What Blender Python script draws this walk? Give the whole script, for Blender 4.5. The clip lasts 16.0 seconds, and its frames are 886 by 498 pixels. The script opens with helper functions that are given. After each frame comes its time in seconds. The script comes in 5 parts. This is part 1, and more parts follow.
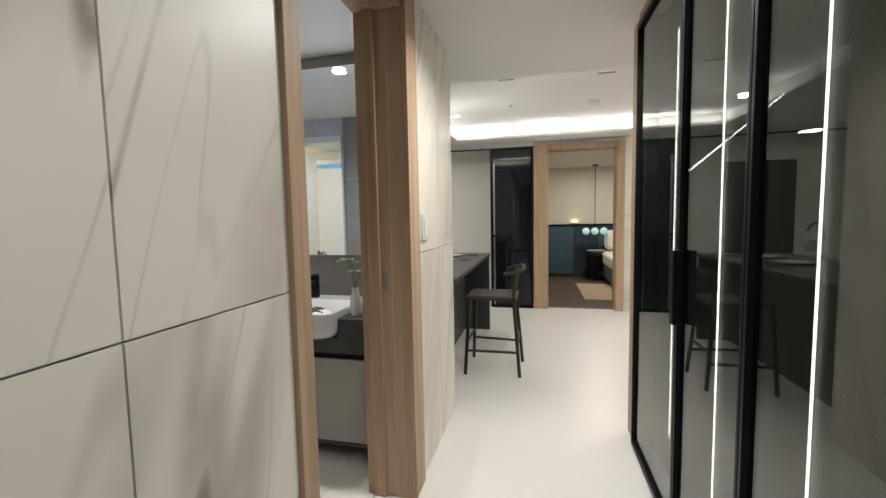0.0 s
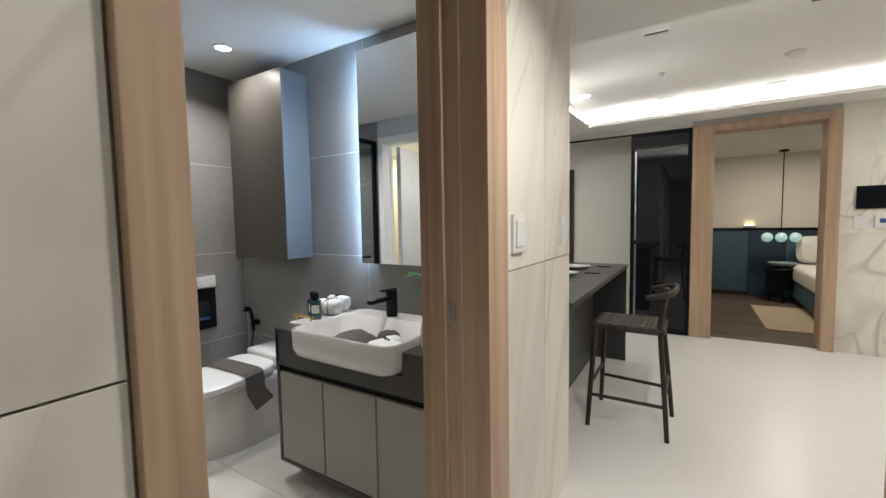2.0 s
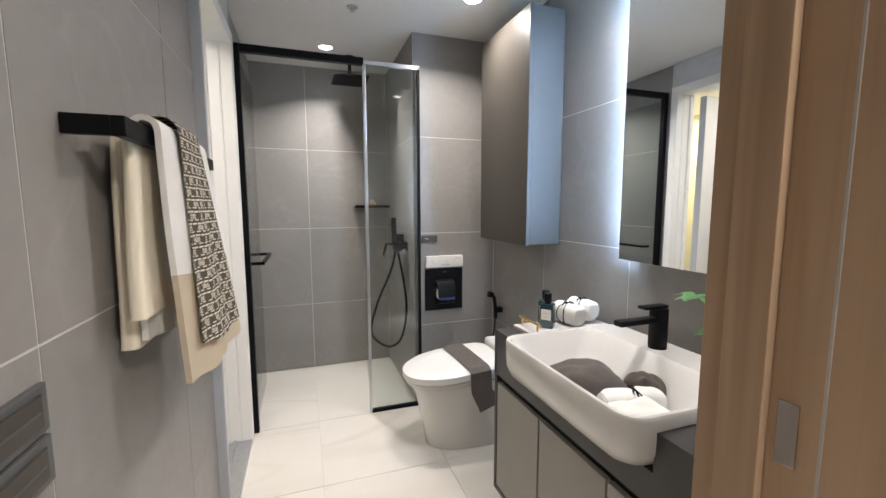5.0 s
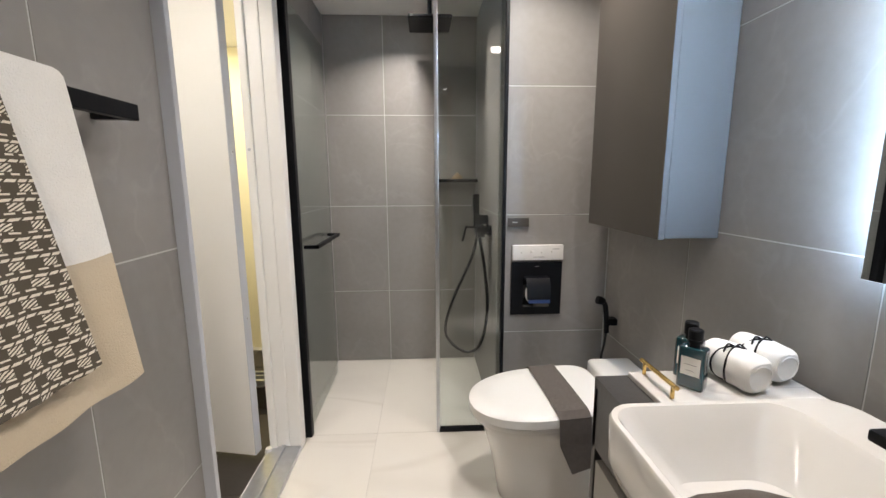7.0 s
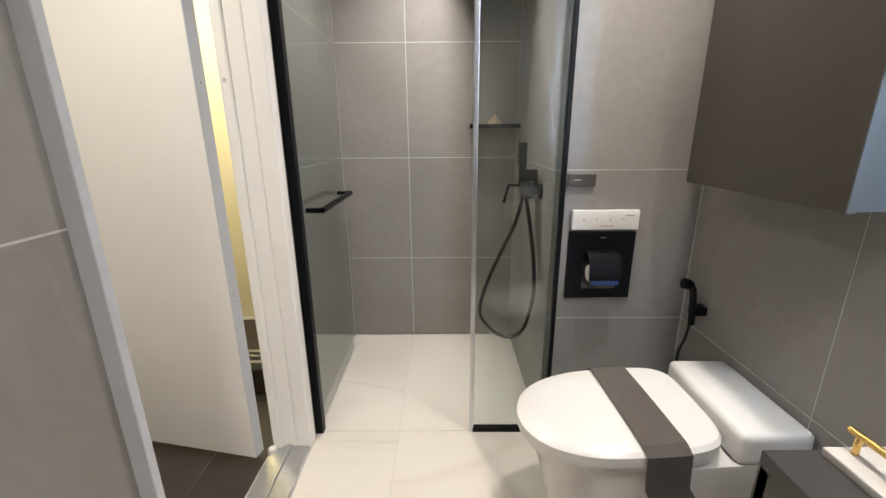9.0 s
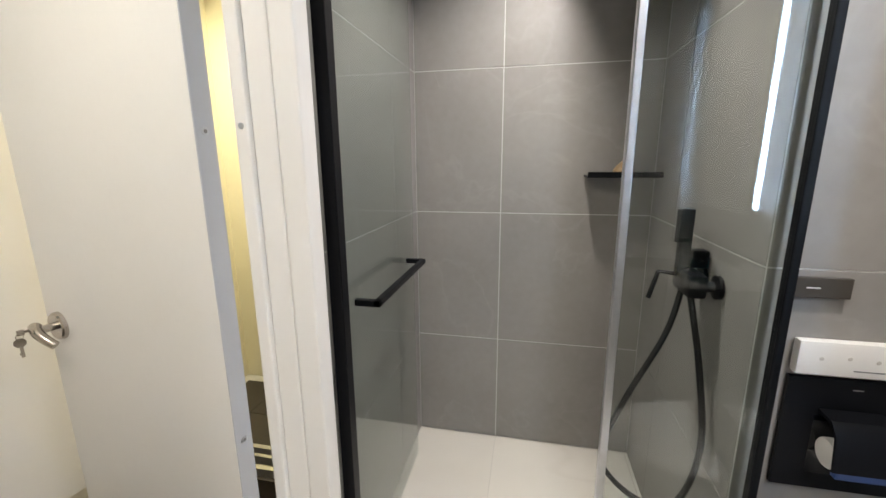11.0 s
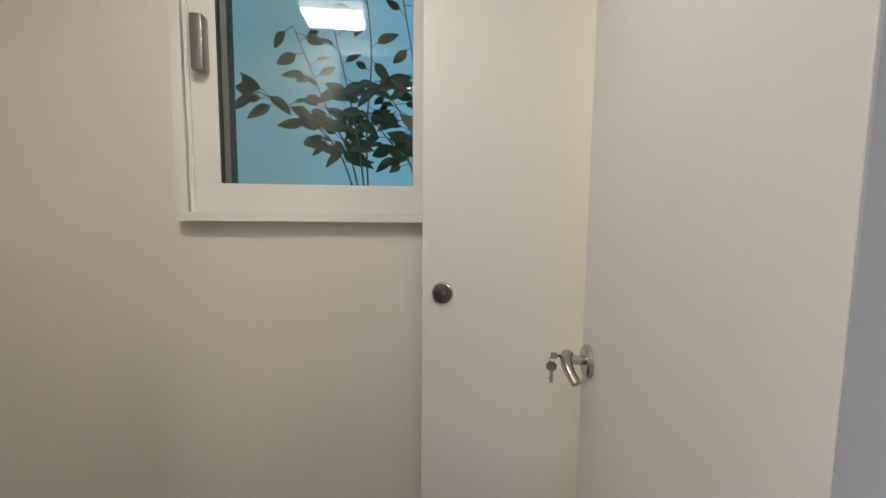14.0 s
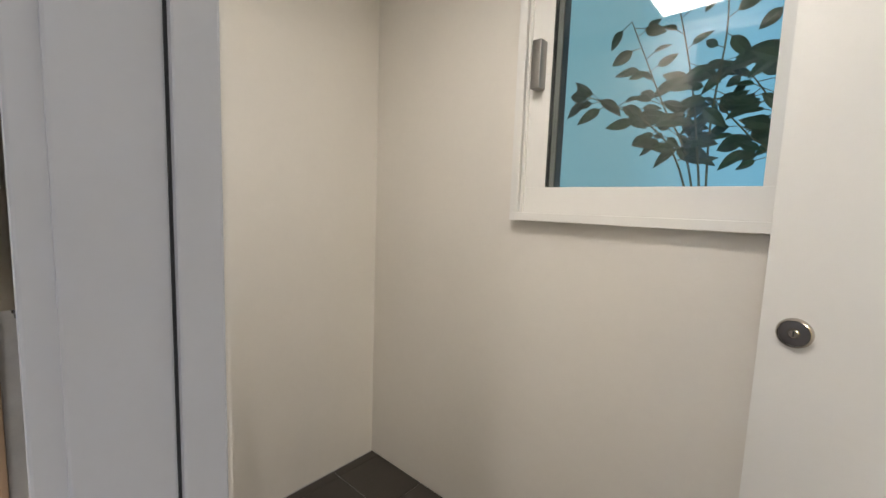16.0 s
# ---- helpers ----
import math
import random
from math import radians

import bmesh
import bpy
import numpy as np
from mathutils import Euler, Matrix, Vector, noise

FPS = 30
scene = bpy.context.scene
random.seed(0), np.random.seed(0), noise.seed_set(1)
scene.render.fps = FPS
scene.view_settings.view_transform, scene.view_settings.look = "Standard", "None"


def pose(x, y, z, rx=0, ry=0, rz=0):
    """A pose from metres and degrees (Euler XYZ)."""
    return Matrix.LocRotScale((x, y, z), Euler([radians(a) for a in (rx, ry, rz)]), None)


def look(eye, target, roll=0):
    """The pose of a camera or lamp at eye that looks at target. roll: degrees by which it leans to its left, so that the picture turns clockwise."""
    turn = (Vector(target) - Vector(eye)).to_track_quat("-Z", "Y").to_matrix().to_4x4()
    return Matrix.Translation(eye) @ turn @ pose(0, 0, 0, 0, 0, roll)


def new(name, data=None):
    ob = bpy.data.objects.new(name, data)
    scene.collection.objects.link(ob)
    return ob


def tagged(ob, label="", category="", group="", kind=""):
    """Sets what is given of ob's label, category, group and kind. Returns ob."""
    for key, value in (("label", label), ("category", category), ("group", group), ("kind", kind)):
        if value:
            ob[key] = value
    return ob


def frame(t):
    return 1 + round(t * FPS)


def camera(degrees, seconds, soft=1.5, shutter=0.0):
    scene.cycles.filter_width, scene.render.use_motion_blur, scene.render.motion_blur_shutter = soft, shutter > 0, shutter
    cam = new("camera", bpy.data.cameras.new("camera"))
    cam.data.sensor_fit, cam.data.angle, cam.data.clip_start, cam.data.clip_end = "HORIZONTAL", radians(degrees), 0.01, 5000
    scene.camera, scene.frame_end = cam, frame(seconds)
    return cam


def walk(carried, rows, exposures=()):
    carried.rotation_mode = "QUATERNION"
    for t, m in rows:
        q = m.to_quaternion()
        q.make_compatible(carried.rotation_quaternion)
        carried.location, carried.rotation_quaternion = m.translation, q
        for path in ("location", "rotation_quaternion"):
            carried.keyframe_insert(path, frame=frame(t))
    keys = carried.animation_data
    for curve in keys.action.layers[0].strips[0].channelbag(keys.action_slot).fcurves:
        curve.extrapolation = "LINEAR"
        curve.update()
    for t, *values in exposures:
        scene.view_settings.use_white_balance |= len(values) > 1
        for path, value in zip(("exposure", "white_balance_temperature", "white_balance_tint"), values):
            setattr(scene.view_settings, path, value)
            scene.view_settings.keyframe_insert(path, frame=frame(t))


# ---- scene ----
cam = camera(95.5, 16.0)
CAMERA_PATH = [
    (0, (0.774, -0.101, 1.304), (0.311, 1.838, 1.153), -1.1),
    (0.5, (0.759, 0.068, 1.307), (0.215, 1.986, 1.155), -0.9),
    (1, (0.737, 0.26, 1.308), (0.046, 2.131, 1.165), -1.0),
    (1.5, (0.749, 0.379, 1.304), (-0.129, 2.171, 1.17), -1.1),
    (2, (0.726, 0.538, 1.304), (-0.328, 2.232, 1.174), -1.0),
    (2.5, (0.697, 0.661, 1.303), (-0.534, 2.233, 1.185), -1.1),
    (3, (0.657, 0.765, 1.301), (-0.77, 2.16, 1.176), -0.7),
    (3.5, (0.623, 0.9, 1.303), (-1.005, 2.055, 1.172), -0.3),
    (4, (0.599, 0.994, 1.287), (-1.173, 1.91, 1.137), 0.0),
    (4.5, (0.532, 1.055, 1.276), (-1.322, 1.787, 1.107), 0.3),
    (4.7, (0.478, 1.043, 1.295), (-1.385, 1.746, 1.104), 0.1),
    (7, (-0.119, 1.355, 1.279), (-2.09, 1.446, 0.952), -0.3),
    (7.5, (-0.261, 1.34, 1.247), (-2.208, 1.402, 0.794), -0.7),
    (8, (-0.377, 1.334, 1.229), (-2.3, 1.376, 0.679), -0.7),
    (8.2, (-0.4, 1.31, 1.227), (-2.319, 1.361, 0.664), -0.6),
    (10.3, (-0.954, 1.301, 1.337), (-2.884, 1.07, 0.866), -0.3),
    (10.5, (-1.015, 1.281, 1.342), (-2.946, 1.016, 0.892), -0.4),
    (11, (-1.128, 1.217, 1.343), (-3.04, 0.812, 0.919), -0.4),
    (11.5, (-1.242, 1.154, 1.334), (-3.077, 0.47, 0.925), -0.2),
    (12, (-1.34, 1.125, 1.344), (-2.972, 0.04, 0.946), -0.0),
    (12.5, (-1.384, 1.058, 1.345), (-2.722, -0.376, 0.955), 0.4),
    (13, (-1.404, 0.960, 1.339), (-2.397, -0.740, 0.985), 0.6),
    (13.5, (-1.400, 0.895, 1.300), (-2.080, -0.968, 1.045), 0.8),
    (14, (-1.504, 0.824, 1.249), (-1.718, -1.156, 1.070), 0.6),
    (14.5, (-1.587, 0.784, 1.262), (-1.333, -1.191, 1.08), 1.3),
    (15, (-1.595, 0.781, 1.279), (-0.942, -1.097, 1.061), 1.5),
    (15.5, (-1.608, 0.773, 1.269), (-0.582, -0.93, 1.057), 1.5),
    (16, (-1.614, 0.781, 1.252), (-0.306, -0.718, 1.046), 2.1),
]
walk(cam, [(t, look(eye, target, roll)) for t, eye, target, roll in CAMERA_PATH],
     exposures=[(0, -0.05, 6250, 10), (2, -0.2, 6250, 10), (3, -0.03, 6250, 10), (4, 0.2, 6400, 11), (4.7, 0.22, 6550, 13), (6.8, 0.06, 6850, 14), (8.2, 0.1, 7100, 14), (10.3, 0.15, 6700, 12), (11.2, 0.12, 6750, 12), (12.0, -0.2, 6750, 13), (12.7, -0.25, 6800, 14), (13.5, -0.55, 6750, 14), (14.5, -0.4, 6600, 14), (15.3, -0.25, 6550, 14), (16, -0.1, 6500, 14)])

# ---- world and lights ----
world = bpy.data.worlds.new("world")
scene.world = world
world.use_nodes = True
world.node_tree.nodes["Background"].inputs["Color"].default_value = (0.6, 0.65, 0.7, 1)
world.node_tree.nodes["Background"].inputs["Strength"].default_value = 0.03


def area(name, place, w, h, power, color, target=None, spread=180):
    data = bpy.data.lights.new(name, "AREA")
    data.shape, data.size, data.size_y = "RECTANGLE", w, h
    data.energy, data.color, data.spread = power, color, radians(spread)
    ob = new(name, data)
    ob.matrix_world = look(place, target or (place[0], place[1] + 0.0001, place[2] - 1))
    return ob


WARM, NEUTRAL, COOL = (1.0, 0.86, 0.68), (1.0, 0.95, 0.875), (0.55, 0.72, 1.0)
BATHW = (1.0, 0.955, 0.90)
# hall and kitchen
area("hall_unseen_light", (0.95, 1.64, 2.33), 0.14, 0.14, 25, NEUTRAL, spread=150)
# Added above the camera to brighten the marble; no such lamp is known.
area("hall_unseen_light", (0.90, 0.05, 2.33), 0.14, 0.14, 8, NEUTRAL, spread=124)
area("kitchen_area_light", (-0.185, 4.64, 2.47), 0.08, 0.08, 12, NEUTRAL)
# No lamp hangs here; added to fill the left side of the kitchen.
area("kitchen_area_light", (-1.3, 3.6, 2.33), 0.4, 0.4, 19.6, NEUTRAL)
# No fittings: an added fill, then an unseen light to throw the stool's shadow.
area("living_unseen_light", (2.6, 3.6, 2.33), 0.8, 0.8, 17, NEUTRAL)
area("living_unseen_light", (3.25, 4.6, 2.33), 0.15, 0.15, 26, NEUTRAL)
# Added fill for the cream wall behind the track, without a source of its own.
area("pantry_fill_light", (-1.3, 5.6, 2.25), 0.2, 0.2, 4.2, NEUTRAL)
# cove, washing the raised ceiling
area("cove_light", (1.1, 5.395, 2.375), 2.9, 0.03, 13, NEUTRAL, (1.1, 5.2, 2.6))
area("cove_light", (-0.335, 4.2, 2.375), 0.03, 2.1, 4.5, NEUTRAL, (-0.14, 4.2001, 2.6))
area("cove_light", (1.3, 3.03, 2.375), 3.2, 0.03, 9, NEUTRAL, (1.3, 3.3, 2.6))
# bathroom
area("shower_lamp_light", (-2.48, 1.235, 2.31), 0.07, 0.07, 12, BATHW, spread=130)
area("bath_lamp_light", (-1.60, 1.905, 2.31), 0.07, 0.07, 11.5, BATHW, spread=140)
area("bath_lamp_light", (-0.545, 1.945, 2.31), 0.07, 0.07, 9, BATHW, spread=150)
# utility, bedroom
area("utility_panel_light", (-1.185, 0.38, 2.185), 0.28, 0.2, 9.0, (1.0, 0.94, 0.83))
area("store_lamp_light", (-2.65, -0.1, 2.2), 0.15, 0.15, 15, (1.0, 0.92, 0.68))
# Added warm fill under the bedroom ceiling; it belongs to no fitting.
area("bedroom_fill_light", (1.9, 7.6, 2.28), 0.6, 0.6, 25, WARM)

# ---- materials ----
def mat(name, color, rough=0.5, metal=0.0, noise_scale=0, var=0.0, bump=0.0, bump_scale=None, coat=0.0, spec=0.5, emit=0.0, emit_color=None, random_var=0.0, rough_var=0.0, veins=0.0):
    """A surface with colour that varies at two scales, fine relief and uneven gloss."""
    m = bpy.data.materials.new(name)
    m.use_nodes = True
    nt = m.node_tree
    n, l = nt.nodes, nt.links
    b = n["Principled BSDF"]
    b.inputs["Base Color"].default_value = (*color, 1)
    b.inputs["Roughness"].default_value = rough
    b.inputs["Metallic"].default_value = metal
    b.inputs["Coat Weight"].default_value = coat
    b.inputs["Coat Roughness"].default_value = 0.05
    b.inputs["Specular IOR Level"].default_value = spec
    if emit:
        b.inputs["Emission Color"].default_value = (*(emit_color or color), 1)
        b.inputs["Emission Strength"].default_value = emit
    if noise_scale:
        tc = n.new("ShaderNodeTexCoord")
        a = n.new("ShaderNodeTexNoise")
        a.inputs["Scale"].default_value, a.inputs["Detail"].default_value = noise_scale, 6
        c = n.new("ShaderNodeTexNoise")
        c.inputs["Scale"].default_value, c.inputs["Detail"].default_value = noise_scale * 14, 3
        l.new(tc.outputs["Object"], a.inputs["Vector"])
        l.new(tc.outputs["Object"], c.inputs["Vector"])
        add = n.new("ShaderNodeMath")
        add.operation = "MULTIPLY_ADD"
        l.new(c.outputs["Fac"], add.inputs[0])
        add.inputs[1].default_value = 0.4
        l.new(a.outputs["Fac"], add.inputs[2])
        last = add.outputs[0]
        if random_var:
            oi = n.new("ShaderNodeObjectInfo")
            ad = n.new("ShaderNodeMath")
            ad.operation = "MULTIPLY_ADD"
            l.new(oi.outputs["Random"], ad.inputs[0])
            ad.inputs[1].default_value = random_var
            l.new(last, ad.inputs[2])
            last = ad.outputs[0]
        ramp = n.new("ShaderNodeMapRange")
        ramp.inputs["From Min"].default_value, ramp.inputs["From Max"].default_value = 0.35, 1.05
        ramp.inputs["To Min"].default_value, ramp.inputs["To Max"].default_value = 1 - var, 1 + var
        l.new(last, ramp.inputs["Value"])
        mul = n.new("ShaderNodeVectorMath")
        mul.operation = "SCALE"
        mul.inputs[0].default_value = color
        l.new(ramp.outputs[0], mul.inputs["Scale"])
        l.new(mul.outputs[0], b.inputs["Base Color"])
        if veins:
            vn, oi = n.new("ShaderNodeTexNoise"), n.new("ShaderNodeObjectInfo")
            vn.inputs["Scale"].default_value, vn.inputs["Detail"].default_value, vn.inputs["Distortion"].default_value = 1.6, 5, 0.6
            shift = n.new("ShaderNodeVectorMath")
            shift.operation = "MULTIPLY_ADD"
            l.new(oi.outputs["Random"], shift.inputs[0])
            shift.inputs[1].default_value = (9.0, 5.0, 7.0)
            l.new(tc.outputs["Object"], shift.inputs[2])
            l.new(shift.outputs[0], vn.inputs["Vector"])
            band = n.new("ShaderNodeMapRange")
            l.new(vn.outputs["Fac"], band.inputs["Value"])
            band.inputs["From Min"].default_value, band.inputs["From Max"].default_value = 0.50, 0.53
            ping = n.new("ShaderNodeMath")
            ping.operation = "PINGPONG"
            l.new(band.outputs[0], ping.inputs[0])
            ping.inputs[1].default_value = 0.5
            amount = n.new("ShaderNodeMath")
            amount.operation = "MULTIPLY_ADD"
            l.new(ping.outputs[0], amount.inputs[0])
            amount.inputs[1].default_value, amount.inputs[2].default_value = veins, 1.0
            lit = n.new("ShaderNodeVectorMath")
            lit.operation = "SCALE"
            l.new(mul.outputs[0], lit.inputs[0])
            l.new(amount.outputs[0], lit.inputs["Scale"])
            l.new(lit.outputs[0], b.inputs["Base Color"])
        if rough_var:
            rr = n.new("ShaderNodeMapRange")
            rr.inputs["To Min"].default_value, rr.inputs["To Max"].default_value = rough - rough_var, rough + rough_var
            l.new(a.outputs["Fac"], rr.inputs["Value"])
            l.new(rr.outputs[0], b.inputs["Roughness"])
        if bump:
            bt = n.new("ShaderNodeTexNoise")
            bt.inputs["Scale"].default_value, bt.inputs["Detail"].default_value = bump_scale or noise_scale * 20, 4
            l.new(tc.outputs["Object"], bt.inputs["Vector"])
            bp = n.new("ShaderNodeBump")
            bp.inputs["Strength"].default_value, bp.inputs["Distance"].default_value = bump, 0.002
            l.new(bt.outputs["Fac"], bp.inputs["Height"])
            l.new(bp.outputs[0], b.inputs["Normal"])
    return m


def wood(name, dark, light, rough=0.5, along="Z", scale=1.0):
    m = bpy.data.materials.new(name)
    m.use_nodes = True
    n, l = m.node_tree.nodes, m.node_tree.links
    b = n["Principled BSDF"]
    tc, mp = n.new("ShaderNodeTexCoord"), n.new("ShaderNodeMapping")
    s = {"X": (1.2, 30, 30), "Y": (30, 1.2, 30), "Z": (30, 30, 1.2)}[along]
    mp.inputs["Scale"].default_value = [v * scale for v in s]
    l.new(tc.outputs["Object"], mp.inputs["Vector"])
    a = n.new("ShaderNodeTexNoise")
    a.inputs["Scale"].default_value, a.inputs["Detail"].default_value, a.inputs["Distortion"].default_value = 1.0, 8, 1.2
    l.new(mp.outputs[0], a.inputs["Vector"])
    mp2 = n.new("ShaderNodeMapping")
    mp2.inputs["Scale"].default_value = [v * scale * 0.22 for v in s]
    l.new(tc.outputs["Object"], mp2.inputs["Vector"])
    c = n.new("ShaderNodeTexNoise")
    c.inputs["Scale"].default_value, c.inputs["Distortion"].default_value = 1.0, 2.5
    l.new(mp2.outputs[0], c.inputs["Vector"])
    mx = n.new("ShaderNodeMath")
    mx.operation = "MULTIPLY_ADD"
    l.new(c.outputs["Fac"], mx.inputs[0])
    mx.inputs[1].default_value = 0.7
    l.new(a.outputs["Fac"], mx.inputs[2])
    r = n.new("ShaderNodeValToRGB")
    r.color_ramp.elements[0].position, r.color_ramp.elements[0].color = 0.55, (*dark, 1)
    r.color_ramp.elements[1].position, r.color_ramp.elements[1].color = 1.1, (*light, 1)
    l.new(mx.outputs[0], r.inputs[0])
    l.new(r.outputs[0], b.inputs["Base Color"])
    b.inputs["Roughness"].default_value, b.inputs["Specular IOR Level"].default_value = rough, 0.25
    bp = n.new("ShaderNodeBump")
    bp.inputs["Strength"].default_value, bp.inputs["Distance"].default_value = 0.25, 0.001
    l.new(a.outputs["Fac"], bp.inputs["Height"])
    l.new(bp.outputs[0], b.inputs["Normal"])
    return m


def marble(name, base, vein, rough=0.3, slope=20, scale=2.0, amount=1.0, yaw=0):
    """Pale stone with soft veins that run steeply."""
    m = bpy.data.materials.new(name)
    m.use_nodes = True
    n, l = m.node_tree.nodes, m.node_tree.links
    b = n["Principled BSDF"]
    tc = n.new("ShaderNodeTexCoord")
    oi = n.new("ShaderNodeObjectInfo")
    off = n.new("ShaderNodeVectorMath")
    off.operation = "MULTIPLY_ADD"
    l.new(oi.outputs["Random"], off.inputs[0])
    off.inputs[1].default_value = (3.0, 7.0, 0.0)
    l.new(tc.outputs["Object"], off.inputs[2])
    mp = n.new("ShaderNodeMapping")
    turn = n.new("ShaderNodeMapping")
    turn.inputs["Rotation"].default_value = (radians(slope), 0, radians(yaw))
    l.new(off.outputs[0], turn.inputs["Vector"])
    mp.inputs["Scale"].default_value = (0.7, 1.0, 0.13)
    l.new(turn.outputs[0], mp.inputs["Vector"])
    masks = []
    for sc, width, strength in ((scale, 0.075, 0.50), (scale * 0.8, 0.012, 0.85), (scale * 1.7, 0.018, 0.35)):
        no = n.new("ShaderNodeTexNoise")
        no.inputs["Scale"].default_value, no.inputs["Detail"].default_value = sc, 2.2
        no.inputs["Roughness"].default_value, no.inputs["Distortion"].default_value = 0.42, 0.35
        l.new(mp.outputs[0], no.inputs["Vector"])
        d = n.new("ShaderNodeMath")
        d.operation = "SUBTRACT"
        d.inputs[1].default_value = 0.5
        l.new(no.outputs["Fac"], d.inputs[0])
        ab = n.new("ShaderNodeMath")
        ab.operation = "ABSOLUTE"
        l.new(d.outputs[0], ab.inputs[0])
        mr = n.new("ShaderNodeMapRange")
        mr.interpolation_type = "SMOOTHSTEP"
        mr.inputs["From Max"].default_value = width
        mr.inputs["To Min"].default_value, mr.inputs["To Max"].default_value = strength * amount, 0
        l.new(ab.outputs[0], mr.inputs["Value"])
        masks.append(mr.outputs[0])
    big = n.new("ShaderNodeTexNoise")
    big.inputs["Scale"].default_value, big.inputs["Detail"].default_value = 1.7, 5
    l.new(off.outputs[0], big.inputs["Vector"])
    mm = n.new("ShaderNodeMath")
    mm.operation = "MAXIMUM"
    m3 = n.new("ShaderNodeMath")
    m3.operation = "MAXIMUM"
    l.new(masks[1], m3.inputs[0])
    l.new(masks[2], m3.inputs[1])
    l.new(masks[0], mm.inputs[0])
    l.new(m3.outputs[0], mm.inputs[1])
    fade = n.new("ShaderNodeMapRange")
    fade.inputs["From Min"].default_value, fade.inputs["From Max"].default_value = 0.28, 0.52
    l.new(big.outputs["Fac"], fade.inputs["Value"])
    mu = n.new("ShaderNodeMath")
    mu.operation = "MULTIPLY"
    l.new(mm.outputs[0], mu.inputs[0])
    l.new(fade.outputs[0], mu.inputs[1])
    mix = n.new("ShaderNodeMix")
    mix.data_type = "RGBA"
    mix.inputs[6].default_value, mix.inputs[7].default_value = (*base, 1), (*vein, 1)
    l.new(mu.outputs[0], mix.inputs[0])
    cloud = n.new("ShaderNodeTexNoise")
    cloud.inputs["Scale"].default_value, cloud.inputs["Detail"].default_value = 3.0, 6
    l.new(off.outputs[0], cloud.inputs["Vector"])
    cr = n.new("ShaderNodeMapRange")
    cr.inputs["To Min"].default_value, cr.inputs["To Max"].default_value = 0.93, 1.06
    l.new(cloud.outputs["Fac"], cr.inputs["Value"])
    sc_ = n.new("ShaderNodeVectorMath")
    sc_.operation = "SCALE"
    l.new(mix.outputs[2], sc_.inputs[0])
    l.new(cr.outputs[0], sc_.inputs["Scale"])
    l.new(sc_.outputs[0], b.inputs["Base Color"])
    b.inputs["Roughness"].default_value = rough
    return m


def pane(name, tint, clear, gloss_rough=0.0, base=0.0):
    """A thin sheet that lets light through and mirrors by Fresnel."""
    m = bpy.data.materials.new(name)
    m.use_nodes = True
    n, l = m.node_tree.nodes, m.node_tree.links
    n.remove(n["Principled BSDF"])
    t, g, x, f = n.new("ShaderNodeBsdfTransparent"), n.new("ShaderNodeBsdfGlossy"), n.new("ShaderNodeMixShader"), n.new("ShaderNodeLayerWeight")
    t.inputs["Color"].default_value = (*[c * clear for c in tint], 1)
    g.inputs["Roughness"].default_value = gloss_rough
    f.inputs["Blend"].default_value = 0.5
    pw = n.new("ShaderNodeMath")
    pw.operation = "POWER"
    l.new(f.outputs["Facing"], pw.inputs[0])
    pw.inputs[1].default_value = 5.0
    ad = n.new("ShaderNodeMath")
    ad.operation, ad.use_clamp = "MULTIPLY_ADD", True
    l.new(pw.outputs[0], ad.inputs[0])
    ad.inputs[1].default_value = 1 - base
    ad.inputs[2].default_value = base
    l.new(ad.outputs[0], x.inputs[0])
    l.new(t.outputs[0], x.inputs[1])
    l.new(g.outputs[0], x.inputs[2])
    l.new(x.outputs[0], n["Material Output"].inputs["Surface"])
    return m


def glow(name, color, strength):
    m = bpy.data.materials.new(name)
    m.use_nodes = True
    n, l = m.node_tree.nodes, m.node_tree.links
    n.remove(n["Principled BSDF"])
    e = n.new("ShaderNodeEmission")
    e.inputs["Color"].default_value, e.inputs["Strength"].default_value = (*color, 1), strength
    l.new(e.outputs[0], n["Material Output"].inputs["Surface"])
    return m


M_STONE = marble("marble", (0.70, 0.665, 0.585), (0.25, 0.22, 0.17), 0.40, 17, 2.7, 1.15)
M_STONE_PALE = marble("pale_marble", (0.70, 0.665, 0.585), (0.25, 0.225, 0.18), 0.36, 18, 2.2, 0.6)
M_OAK = wood("oak", (0.31, 0.208, 0.132), (0.47, 0.332, 0.222), 0.5, scale=0.8)
M_TILE = mat("grey_tile", (0.235, 0.223, 0.214), 0.42, 0, 2.2, 0.16, 0.12, 60, random_var=0.2, rough_var=0.08, veins=0.16)
M_GROUT = mat("grout", (0.55, 0.55, 0.54), 0.8, 0, 20, 0.1, 0.2)
M_FLOOR = mat("pale_floor", (0.68, 0.665, 0.63), 0.30, 0, 1.2, 0.04, 0.03, 40, rough_var=0.06)
M_BFLOOR = marble("pale_stone_tile", (0.60, 0.575, 0.53), (0.44, 0.40, 0.35), 0.26, 80, 1.6, 0.4, 20)
M_JOINT = mat("pale_joint", (0.46, 0.44, 0.41), 0.8, 0, 20, 0.1, 0.2)
M_TOWC = mat("cream_towel", (0.76, 0.69, 0.56), 0.95, 0, 12, 0.04, 0.35, 900)
M_DTILE = mat("dark_tile", (0.042, 0.036, 0.031), 0.45, 0, 4, 0.25, 0.2, random_var=0.3)
M_CEIL = mat("ceiling_paint", (0.80, 0.79, 0.765), 0.75, 0, 2, 0.02, 0.1, 200)
M_WALLP = mat("cream_wall", (0.70, 0.68, 0.62), 0.7, 0, 3, 0.03, 0.2, 180)
